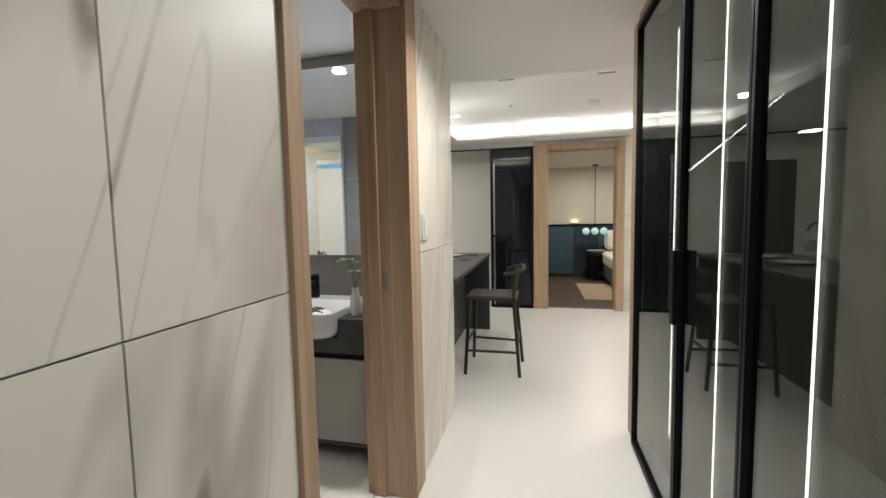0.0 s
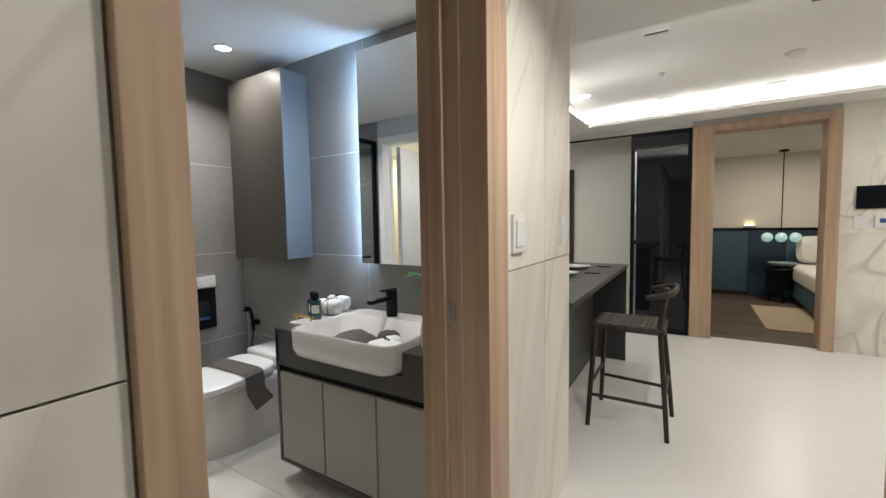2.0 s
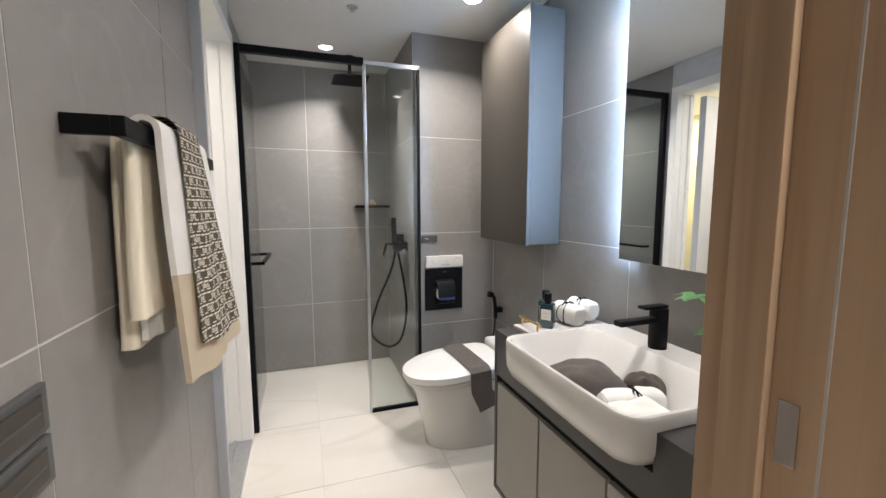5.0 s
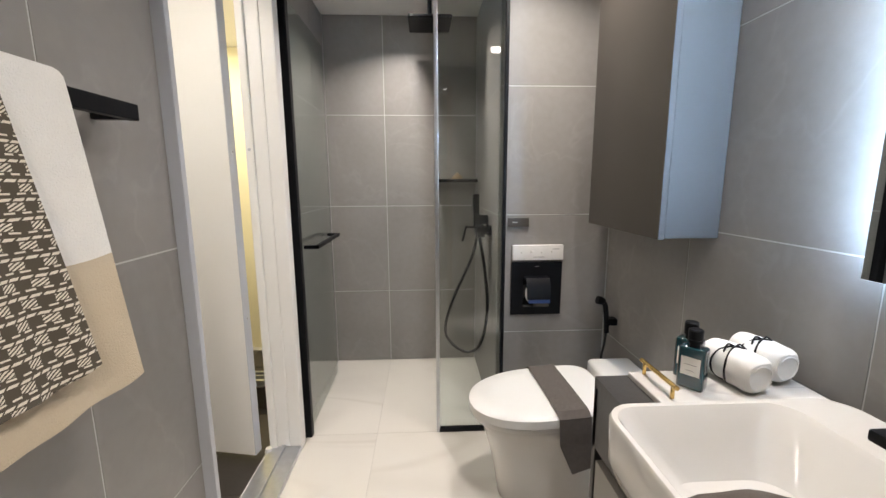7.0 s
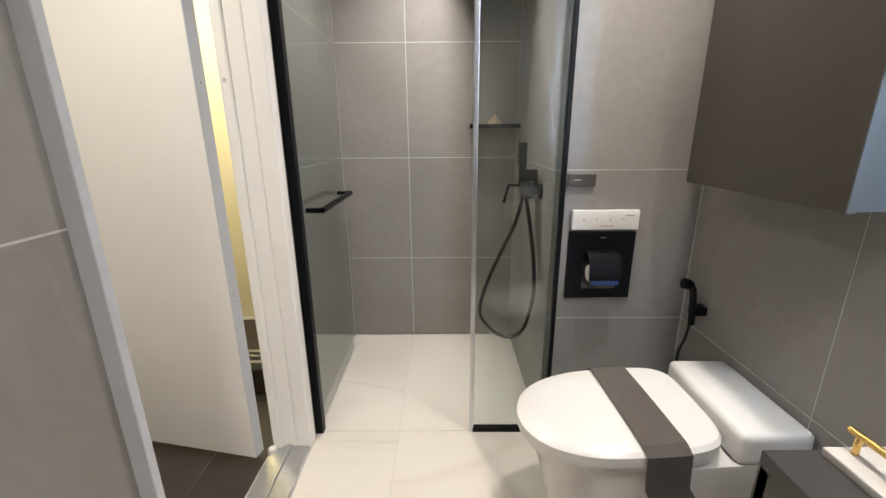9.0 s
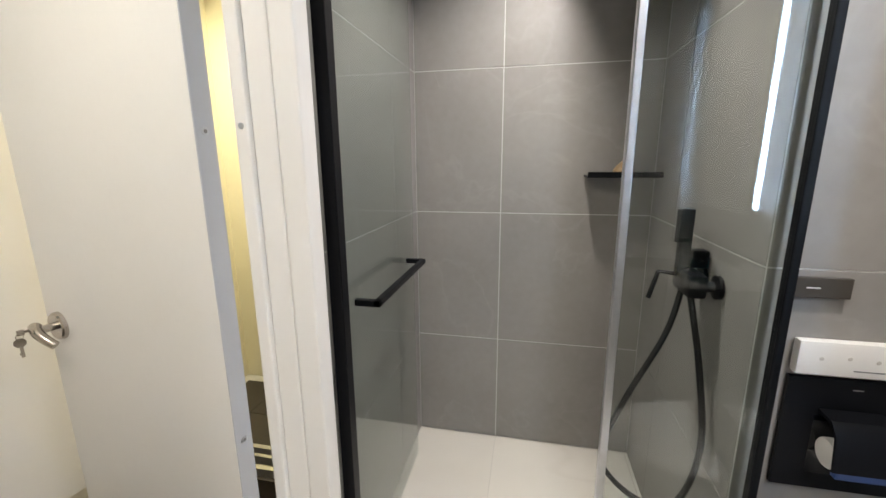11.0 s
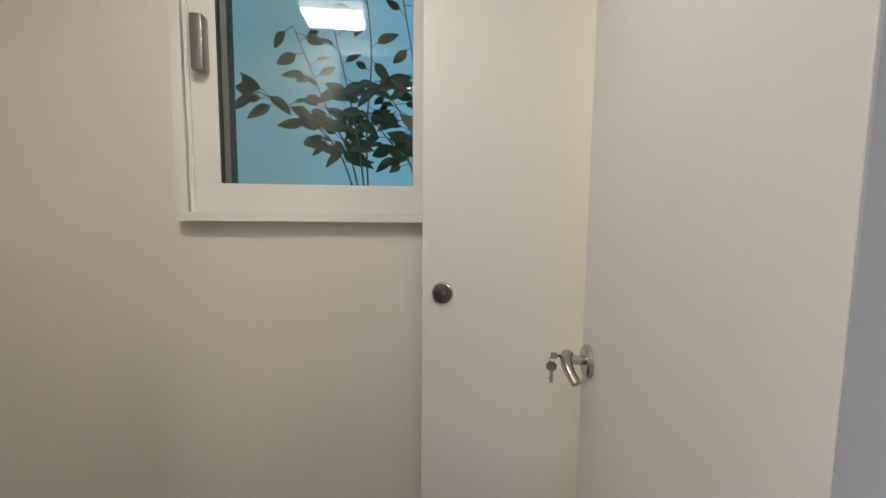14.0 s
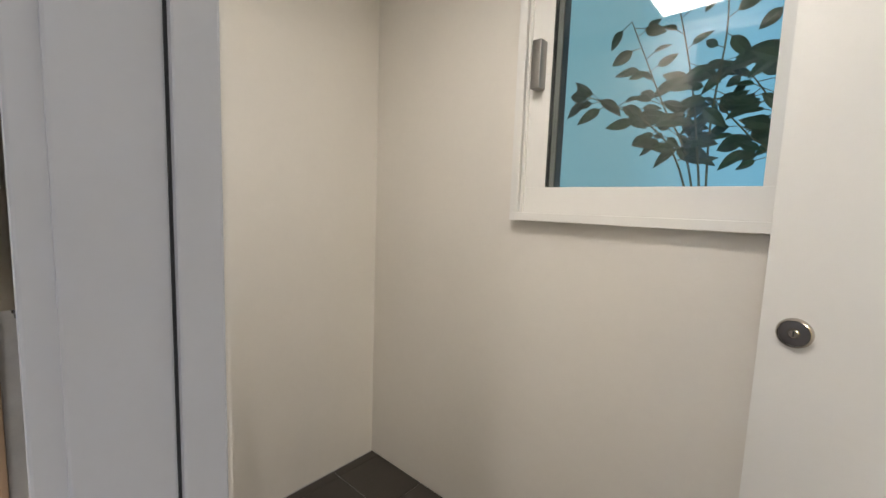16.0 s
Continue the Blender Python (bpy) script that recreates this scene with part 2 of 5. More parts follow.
M_UWALL = mat("cream_utility_wall", (0.78, 0.745, 0.69), 0.6, 0, 3, 0.03, 0.15, 150)
M_DOORW = mat("white_door_paint", (0.79, 0.78, 0.755), 0.38, 0, 4, 0.02, 0.1, 90, rough_var=0.05)
# Darkened for shade on the near white jamb; also the leaf's grey edge strip.
M_TRIMG = mat("greyed_trim", (0.46, 0.48, 0.52), 0.35, 0, 6, 0.03, 0.05)
M_BLACK = mat("black_metal", (0.004, 0.0045, 0.006), 0.42, 0.0, 20, 0.2, 0.1, spec=0.16)
M_CHROME = mat("brushed_steel", (0.48, 0.44, 0.40), 0.25, 1.0, 40, 0.1)
M_ALU = mat("brushed_aluminium", (0.55, 0.57, 0.60), 0.3, 1.0, 40, 0.1)
M_GOLD = mat("brass", (0.72, 0.50, 0.18), 0.25, 1.0, 30, 0.1)
M_CERAM = mat("white_ceramic", (0.66, 0.645, 0.62), 0.08, 0, 3, 0.01, coat=0.6)
M_PLASTIC = mat("white_plastic", (0.67, 0.66, 0.64), 0.3, 0, 12, 0.02)
M_VDOOR = mat("taupe_front", (0.30, 0.285, 0.255), 0.5, 0, 5, 0.04, 0.1, 120)
M_VTOP = mat("charcoal_stone", (0.042, 0.040, 0.040), 0.4, 0, 8, 0.3, 0.2, rough_var=0.1)
M_CAB = mat("bronze_cabinet", (0.068, 0.060, 0.051), 0.40, 0.25, 5, 0.06, 0.05)
M_CABG = mat("steel_grey_edge", (0.10, 0.103, 0.105), 0.45, 0.2, 5, 0.04)
M_MIRROR = mat("mirror", (0.90, 0.92, 0.93), 0.0, 1.0)
M_GLASS = pane("clear_glass", (0.93, 0.96, 0.95), 0.98, 0.0, 0.045)
M_SMOKE = pane("smoked_glass", (0.59, 0.62, 0.59), 1.0, 0.0, 0.115)
M_BLGLASS = mat("black_glass", (0.006, 0.007, 0.010), 0.03, 0, spec=0.5)
M_DARKIN = mat("dark_lining", (0.060, 0.062, 0.058), 0.6, 0, 10, 0.15)
M_LED = glow("led", (1.0, 0.97, 0.84), 6.5)
M_COVE = glow("cove_led", (1.0, 0.97, 0.93), 4)
M_MIRLED = glow("mirror_led", (0.45, 0.69, 1.0), 90)
M_GASKET = mat("dark_gasket", (0.02, 0.022, 0.025), 0.6)
M_SPACER = mat("grey_spacer", (0.28, 0.28, 0.275), 0.4, 0.2, 20, 0.05)
M_LAMP = glow("lamp_glow", (1.0, 0.97, 0.92), 25)
M_PANEL = glow("panel_glow", (1.0, 0.98, 0.93), 9)
M_SEAT = mat("woven_seat", (0.085, 0.07, 0.06), 0.7, 0, 30, 0.4, 0.8, 120)
M_DWOOD = wood("dark_wood", (0.018, 0.014, 0.012), (0.05, 0.04, 0.034), 0.45)
M_BFLOORW = wood("bedroom_wood", (0.06, 0.045, 0.036), (0.14, 0.11, 0.09), 0.5, "X", 0.4)
M_BLUE = mat("blue_wainscot", (0.055, 0.115, 0.16), 0.7, 0, 8, 0.1, 0.3)
M_RUG = mat("cream_rug", (0.5, 0.42, 0.3), 0.95, 0, 40, 0.2, 1.0)
M_LINEN = mat("white_linen", (0.75, 0.74, 0.70), 0.9, 0, 30, 0.06, 0.6)
M_TOWW = mat("white_towel", (0.74, 0.73, 0.70), 0.95, 0, 12, 0.05, 1.0, 380)
M_TOWB = mat("beige_towel", (0.50, 0.42, 0.31), 0.95, 0, 12, 0.06, 0.8, 420)
M_BROWNC = mat("brown_cloth", (0.088, 0.074, 0.066), 0.85, 0, 60, 0.15, 0.6, 900)
M_LEAF = mat("leaf", (0.012, 0.045, 0.02), 0.45, 0, 20, 0.3, 0.2, random_var=0.3)
M_STEM = mat("stem", (0.09, 0.10, 0.05), 0.7, 0, 40, 0.3)
M_BOTTLE = mat("dark_teal_glass", (0.006, 0.04, 0.054), 0.06, 0, coat=1.0)
M_LABEL = mat("paper_label", (0.66, 0.66, 0.63), 0.7, 0, 30, 0.04)
M_INK = mat("grey_ink", (0.2, 0.2, 0.2), 0.7)
M_TRAY = marble("white_marble_tray", (0.60, 0.585, 0.56), (0.45, 0.43, 0.42), 0.3, 70, 6)
M_BLUEROLL = mat("blue_roll_seal", (0.03, 0.07, 0.22), 0.4)
M_HOSE = mat("black_hose", (0.008, 0.008, 0.009), 0.35, 0.0, 200, 0.3)
M_LEAF_FRESH = mat("fresh_leaf", (0.05, 0.17, 0.045), 0.4, 0, 20, 0.3, 0.2, random_var=0.3)

# ---- helpers ----
def empty(name, place=(0, 0, 0), **tags):
    e = new(name)
    e.empty_display_size = 0.1
    e.location = place
    return tagged(e, **tags)


def part(name, bm, material, parent=None, label="", kind="", smooth=False, **tags):
    """Links bm, given in the world's place, as one mesh under parent."""
    base = Vector((0, 0, 0))
    p = parent
    while p is not None:
        base += p.location
        p = p.parent
    if base.length:
        bmesh.ops.translate(bm, verts=bm.verts, vec=-base)
    me = bpy.data.meshes.new(name)
    bm.normal_update()
    bm.to_mesh(me)
    bm.free()
    for m in material if isinstance(material, (list, tuple)) else (material,):
        me.materials.append(m)
    if smooth:
        me.polygons.foreach_set("use_smooth", [True] * len(me.polygons))
        me.set_sharp_from_angle(angle=radians(38))
    ob = new(name, me)
    ob.parent = parent
    return tagged(ob, label=label, kind=kind, **tags)


def box(lo, hi, bevel=0.0, bm=None, seg=2):
    own = bmesh.new()
    r = bmesh.ops.create_cube(own, size=1)
    for v in own.verts:
        v.co = Vector([(lo[i] + hi[i]) / 2 + v.co[i] * abs(hi[i] - lo[i]) for i in range(3)])
    if bevel:
        bmesh.ops.bevel(own, geom=own.edges[:], offset=bevel, segments=seg, profile=0.6, affect="EDGES")
    if bm is None:
        return own
    me = bpy.data.meshes.new("tmp")
    own.to_mesh(me)
    own.free()
    bm.from_mesh(me)
    bpy.data.meshes.remove(me)
    return bm


def boxes(items, bevel=0.0):
    bm = bmesh.new()
    for lo, hi in items:
        box(lo, hi, bevel, bm)
    return bm


def lathe(profile, centre=(0, 0, 0), axis=(0, 0, 1), steps=32, bm=None):
    """Turns rows of (radius, height) about an axis through centre."""
    bm = bm or bmesh.new()
    q = Vector((0, 0, 1)).rotation_difference(Vector(axis))
    rings = []
    for r, h in profile:
        if r < 1e-5:
            rings.append([bm.verts.new(Vector(centre) + q @ Vector((0, 0, h)))])
        else:
            rings.append([bm.verts.new(Vector(centre) + q @ Vector((r * math.cos(2 * math.pi * k / steps), r * math.sin(2 * math.pi * k / steps), h))) for k in range(steps)])
    for a, b in zip(rings, rings[1:]):
        for k in range(steps):
            j = (k + 1) % steps
            if len(a) == 1 and len(b) > 1:
                bm.faces.new((a[0], b[k], b[j]))
            elif len(b) == 1 and len(a) > 1:
                bm.faces.new((a[k], a[j], b[0]))
            elif len(a) > 1:
                bm.faces.new((a[k], a[j], b[j], b[k]))
    bmesh.ops.recalc_face_normals(bm, faces=bm.faces)
    return bm


def tube(points, radius, steps=12, bm=None, taper=None):
    """A round tube along points."""
    bm = bm or bmesh.new()
    pts = [Vector(p) for p in points]
    rings, side = [], None
    for i, p in enumerate(pts):
        d = (pts[min(i + 1, len(pts) - 1)] - pts[max(i - 1, 0)]).normalized()
        if side is None:
            side = d.orthogonal().normalized()
        side = (side - d * side.dot(d)).normalized()
        up = d.cross(side)
        r = radius if taper is None else radius * (1 + (taper - 1) * i / (len(pts) - 1))
        rings.append([bm.verts.new(p + side * r * math.cos(2 * math.pi * k / steps) + up * r * math.sin(2 * math.pi * k / steps)) for k in range(steps)])
    for a, b in zip(rings, rings[1:]):
        for k in range(steps):
            j = (k + 1) % steps
            bm.faces.new((a[k], a[j], b[j], b[k]))
    bm.faces.new(rings[0][::-1])
    bm.faces.new(rings[-1])
    bmesh.ops.recalc_face_normals(bm, faces=bm.faces)
    return bm


def smooth_line(points, n=8):
    """Points along a smooth line through the given ones."""
    pts = [Vector(p) for p in points]
    out = []
    for i in range(len(pts) - 1):
        a, b, c, d = pts[max(i - 1, 0)], pts[i], pts[i + 1], pts[min(i + 2, len(pts) - 1)]
        for k in range(n):
            t = k / n
            out.append(0.5 * ((2 * b) + (c - a) * t + (2 * a - 5 * b + 4 * c - d) * t * t + (3 * b - a - 3 * c + d) * t ** 3))
    return out + [pts[-1]]


def loft(rings, cap=True):
    """A skin over rings of equal length."""
    bm = bmesh.new()
    vs = [[bm.verts.new(p) for p in r] for r in rings]
    for a, b in zip(vs, vs[1:]):
        for k in range(len(a)):
            j = (k + 1) % len(a)
            bm.faces.new((a[k], a[j], b[j], b[k]))
    if cap:
        bm.faces.new(vs[0][::-1])
        bm.faces.new(vs[-1])
    bmesh.ops.recalc_face_normals(bm, faces=bm.faces)
    return bm


def rounded(x0, x1, y0, y1, r, z, seg=6):
    """A ring of points round a rectangle with rounded corners."""
    out = []
    for cx, cy, a0 in ((x1 - r, y1 - r, 0), (x0 + r, y1 - r, 90), (x0 + r, y0 + r, 180), (x1 - r, y0 + r, 270)):
        for k in range(seg + 1):
            a = radians(a0 + 90 * k / seg)
            out.append((cx + r * math.cos(a), cy + r * math.sin(a), z))
    return out


def slab_pieces(name, parent, material, plane, at, normal, us, vs, gap=0.004, thick=0.008, proud=0.0012, hole=None):
    """Tiles on a plane of constant x or y or z; us, vs: the lines of the joints, both ends included. hole: (u0, u1, v0, v1) is left free."""
    n = 0
    for u0, u1 in zip(us, us[1:]):
        for v0, v1 in zip(vs, vs[1:]):
            if hole and hole[0] - 1e-4 < (u0 + u1) / 2 < hole[1] + 1e-4 and hole[2] - 1e-4 < (v0 + v1) / 2 < hole[3] + 1e-4:
                continue
            a, b = (u0 + gap / 2, v0 + gap / 2), (u1 - gap / 2, v1 - gap / 2)
            d0, d1 = sorted((at - normal * (thick - proud), at + normal * proud))
            if plane == "x":
                lo, hi = (d0, a[0], a[1]), (d1, b[0], b[1])
            elif plane == "y":
                lo, hi = (a[0], d0, a[1]), (b[0], d1, b[1])
            else:
                lo, hi = (a[0], a[1], d0), (b[0], b[1], d1)
            part(name, box(lo, hi), material, parent)
            n += 1
    return n


# ---- structure ----
CEIL, BCEIL = 2.35, 2.335


def shell(name, items, material, label=""):
    return part(name, boxes(items), material, None, label, "structure")


floor_hall = shell("floor", [((-3.2, 2.30, -0.1), (3.6, 5.80, 0)), ((0.02, -2.2, -0.1), (3.6, 2.30, 0)), ((-3.2, 5.80, -0.1), (0.70, 6.4, 0))], M_FLOOR, "pale matt porcelain floor of the hall and kitchen")
shell("bedroom_floor", [((0.70, 5.80, -0.1), (4.6, 9.1, -0.002))], M_BFLOORW, "dark brown wooden floor of the bedroom")
floor_bath = shell("bathroom_floor", [((-3.0, 0.60, -0.1), (0.02, 2.30, -0.004))], M_JOINT, "pale stone tiled bathroom floor")
floor_util = shell("utility_floor", [((-3.3, -0.62, -0.1), (0.02, 0.60, -0.004))], M_GROUT, "dark brown tiled utility room floor with pale joints")

# hall and kitchen ceiling with its raised tray
shell("ceiling", [((0.02, -2.2, CEIL), (3.6, 3.0, CEIL + 0.15)), ((-3.2, 2.3, CEIL), (0.02, 3.0, CEIL + 0.15)), ((-3.2, 5.42, CEIL), (3.6, 6.4, CEIL + 0.15)),
                  ((-3.2, 3.06, CEIL), (-0.36, 5.42, CEIL + 0.15)), ((3.0, 3.06, CEIL), (3.6, 5.42, CEIL + 0.15)),
                  ((-0.5, 2.95, 2.50), (3.1, 5.55, 2.56))], M_CEIL, "white painted ceiling with a raised tray")
shell("cove_lip", [((-0.36, 3.0, CEIL), (3.0, 3.05, CEIL + 0.01)), ((-0.30, 3.05, CEIL), (3.0, 3.06, CEIL + 0.035)), ((-0.36, 5.37, CEIL), (3.0, 5.42, CEIL + 0.01)), ((-0.36, 3.05, CEIL), (-0.31, 5.36, CEIL + 0.01)), ((-0.30, 5.36, CEIL), (3.0, 5.37, CEIL + 0.035)), ((-0.31, 3.05, CEIL), (-0.30, 5.37, CEIL + 0.035))], M_CEIL)
shell("bathroom_ceiling", [((-3.0, 0.6, BCEIL), (0.05, 2.4, BCEIL + 0.1))], M_CEIL, "white painted bathroom ceiling")
shell("utility_ceiling", [((-3.3, -0.62, 2.222), (0.02, 0.60, 2.4))], M_CEIL, "white painted utility room ceiling")
shell("bedroom_ceiling", [((0.70, 5.95, 2.32), (4.6, 9.1, 2.42))], M_WALLP, "cream bedroom ceiling")

# wall between hall and bathroom, with the door opening
wall_hall = shell("wall_hall", [((0.0, -2.2, 0), (0.20, 0.774, CEIL)), ((0.0, 1.626, 0), (0.20, 2.54, CEIL)), ((0.0, 0.774, 2.237), (0.20, 1.626, CEIL))], M_GROUT, "wall clad in veined pale marble panels")
wall_bnorth = shell("bathroom_wall_north", [((-2.07, 2.275, 0), (0.0, 2.54, BCEIL)), ((-3.1, 1.715, 0), (-2.073, 2.54, BCEIL))], M_GROUT, "grey tiled bathroom wall behind the basin")
wall_bwest = shell("shower_wall_back", [((-3.1, 0.60, 0), (-2.915, 1.715, BCEIL))], M_GROUT, "grey tiled shower back wall")
wall_bsouth = shell("bathroom_wall_south", [((-1.148, 0.62, 0), (0.0, 0.735, CEIL)), ((-2.915, 0.60, 0), (-1.966, 0.715, CEIL)), ((-1.966, 0.60, 2.142), (-1.148, 0.735, CEIL))], M_GROUT, "grey tiled bathroom wall with a doorway")
shell("wall_kitchen", [((-3.3, 2.54, 0), (-3.2, 6.4, 2.5)), ((-3.2, 6.25, 0), (0.10, 6.4, 2.5))], M_WALLP, "cream painted kitchen wall")
wall_far = shell("wall_far", [((0.70, 5.75, 0), (0.72, 5.95, CEIL)), ((0.72, 5.75, 2.29), (1.885, 5.95, CEIL)), ((1.885, 5.76, 0), (3.6, 5.95, CEIL))], M_GROUT, "wall with marble panels round the bedroom door")
shell("wall_header", [((-3.2, 5.72, 2.28), (0.70, 5.80, CEIL))], M_CEIL)
shell("wall_east", [((3.6, -2.2, 0), (3.7, 6.0, 2.6)), ((0.0, -2.3, 0), (3.6, -2.2, 2.6))], M_WALLP, "cream painted wall")
shell("cabinet_wall", [((1.50, -2.2, 0), (1.60, 2.44, CEIL)), ((1.33, 2.30, 0), (1.50, 2.44, CEIL))], M_DARKIN)
shell("bedroom_wall", [((0.6, 8.95, 1.13), (4.6, 9.05, 2.5)), ((0.6, 5.95, 0), (0.70, 8.95, 2.5)), ((4.5, 5.95, 0), (4.6, 8.95, 2.5))], M_WALLP, "cream bedroom wall over a blue wainscot")
shell("bedroom_wainscot", [((0.70, 8.93, 0), (4.5, 8.99, 1.10))], M_BLUE, "blue fabric wainscot panelling")
shell("wainscot_cap", [((0.70, 8.90, 1.10), (4.5, 8.95, 1.13))], M_BLACK)
shell("baseboard", [((0.70, 8.915, 0), (4.5, 8.93, 0.07))], M_DWOOD)
# utility room walls; the west side opens on a store
shell("utility_wall_east", [((-0.085, -0.47, 0), (0.0, 0.60, 2.3))], M_UWALL, "cream painted utility wall")
shell("utility_wall_south", [((-2.30, -0.62, 0), (-2.2, -0.47, 2.3)), ((-2.2, -0.62, 0), (-0.905, -0.47, 1.265)), ((-0.905, -0.62, 0), (0.0, -0.47, 2.3)), ((-2.2, -0.62, 2.12), (-0.905, -0.47, 2.3))], M_UWALL, "cream painted utility wall with a window")
shell("utility_wall_north", [((-1.148, 0.605, 0), (-0.085, 0.62, 2.3)), ((-3.3, 0.585, 0), (-1.97, 0.60, 2.3)), ((-1.97, 0.585, 2.142), (-1.148, 0.60, 2.3))], M_UWALL, "cream painted utility wall round a doorway")
M_YEL = mat("yellow_cream_wall", (0.78, 0.74, 0.56), 0.6, 0, 3, 0.03, 0.15, 150)
shell("store_wall", [((-3.3, -1.2, 0), (-3.2, 0.585, 2.3)), ((-3.2, -0.62, 0), (-2.30, -0.52, 2.3))], M_YEL, "pale yellow painted store wall")
shell("store_sill", [((-2.45, -0.47, 0), (-2.30, 0.585, 0.13))], M_DTILE, "dark tiled raised sill")
sill_rail = empty("door_sill_rail", (-2.37, 0.05, 0.13), kind="structure")
part("rail", boxes([((-2.44, -0.47, 0.13), (-2.42, 0.58, 0.165)), ((-2.39, -0.47, 0.13), (-2.375, 0.58, 0.165)), ((-2.335, -0.47, 0.13), (-2.315, 0.58, 0.165))]), M_ALU, sill_rail)

# ---- doors, frames, glass ----
def bathroom_door_frame():
    d = empty("door_frame", (0.1, 1.2, 0), label="light oak door frame round the bathroom doorway", category="door frame", kind="structure")
    part("jamb", boxes([((-0.02, 0.775, 0), (0.20, 0.789, 2.235)), ((0.105, 0.789, 0), (0.14, 0.800, 2.235))], 0.0015), M_OAK, d)
    part("jamb", boxes([((-0.02, 1.60, 0), (0.20, 1.625, 2.235)), ((0.02, 1.585, 0), (0.075, 1.60, 2.235))], 0.0015), M_OAK, d)
    part("head", box((-0.02, 0.789, 2.21), (0.20, 1.60, 2.235)), M_OAK, d)
    part("casing", box((0.20, 0.723, 0), (0.222, 0.789, 2.335), 0.002), M_OAK, d)
    part("casing", box((0.20, 1.60, 0), (0.222, 1.744, 2.335), 0.002), M_OAK, d)
    part("casing", box((0.20, 0.789, 2.235), (0.222, 1.60, 2.335), 0.002), M_OAK, d)
    part("strike_plate", box((0.145, 0.789, 0.94), (0.17, 0.792, 1.12), 0.001), M_CHROME, d, "steel strike plate")
    part("seal", box((0.129, 1.5975, 0), (0.132, 1.60, 2.21)), M_JOINT, d, "pale rubber seal strip")
    part("strike_plate", box((0.085, 1.597, 0.98), (0.108, 1.60, 1.06), 0.001), M_CHROME, d, "steel strike plate")


def bedroom_door_frame():
    d = empty("door_frame", (1.3, 5.74, 0), label="oak door frame round the bedroom doorway", category="door frame", kind="structure")
    part("casing", box((0.705, 5.70, 0), (0.905, 5.95, 2.29), 0.003), M_OAK, d)
    part("casing", box((1.787, 5.70, 0), (1.888, 5.95, 2.29), 0.003), M_OAK, d)
    part("head", box((0.905, 5.70, 2.214), (1.787, 5.95, 2.29), 0.003), M_OAK, d)


def black_sliding_door():
    d = empty("door_1", (0.4, 5.74, 0), label="black glass sliding door in a slim black frame", category="sliding door", kind="structure")
    part("door_frame", boxes([((0.10, 5.70, 0.0), (0.135, 5.745, 2.28)), ((0.665, 5.70, 0), (0.70, 5.745, 2.28)), ((0.135, 5.70, 2.24), (0.665, 5.745, 2.28)), ((0.135, 5.70, 0), (0.665, 5.745, 0.05))], 0.002), M_BLACK, d)
    part("pane", box((0.135, 5.72, 0.05), (0.665, 5.728, 2.24)), M_BLGLASS, d)
    part("handle", boxes([((0.145, 5.675, 0.05), (0.165, 5.70, 1.02)), ((0.145, 5.675, 1.06), (0.165, 5.70, 2.07))], 0.003), M_ALU, d, "long brushed metal pull bar")
    t = empty("sliding_track", (-1, 5.70, 2.27), label="slim black sliding door track under the ceiling", category="track", kind="structure")
    part("rail", box((-3.2, 5.69, 2.262), (0.70, 5.72, 2.28)), M_BLACK, t)
    pd = empty("door_2", (-1.1, 6.23, 0), label="dark flush door in the kitchen wall", category="door", kind="structure")
    part("leaf", box((-1.5, 6.215, 0), (-0.68, 6.248, 2.0), 0.003), M_DWOOD, pd)


def smoked_partition():
    """Black framed glass doors along the hall, in front of a shallow lit case."""
    c = empty("glass_cabinet", (1.32, 0.6, 0), label="tall smoked glass cabinet in slim black frames with light strips", category="cabinet")
    part("post", box((1.30, 2.285, 0), (1.335, 2.455, CEIL), 0.002), M_OAK, c, "oak end post")
    part("head", box((1.29, -2.2, 2.31), (1.335, 2.285, CEIL)), M_OAK, c)
    ys = [2.285, 1.577, 1.062, 0.50, -0.05, -0.60, -1.15, -2.2]
    for i, (b, a) in enumerate(zip(ys, ys[1:])):
        d = part("door", boxes([((1.282, a + 0.002, 0.012), (1.318, a + 0.017, 2.30)), ((1.282, b - 0.017, 0.012), (1.318, b - 0.002, 2.30)),
                                ((1.282, a + 0.017, 2.272), (1.318, b - 0.017, 2.30)), ((1.282, a + 0.017, 0.012), (1.318, b - 0.017, 0.04))], 0.002), M_BLACK, c)
        part("pane", box((1.297, a + 0.015, 0.038), (1.303, b - 0.015, 2.274)), M_SMOKE, d, "smoked glass")
    part("handle", box((1.258, 1.535, 0.89), (1.284, 1.572, 1.17), 0.003), M_BLACK, c, "flat black pull")
    part("backing", box((1.395, -2.2, 0.01), (1.42, 2.285, 2.31)), M_DARKIN, c)
    for y in (1.98, 1.485, 0.975, 0.47, -0.03, -0.53, -1.03):
        s = part("light_strip", box((1.387, y - 0.0017, 0.22), (1.392, y + 0.0017, 2.14)), M_LED, c, "thin lit strip")
        for k in range(1, 6):
            part("strip_clip", box((1.378, y - 0.009, 0.22 + 0.32 * k), (1.3815, y + 0.009, 0.226 + 0.32 * k)), M_BLACK, s)


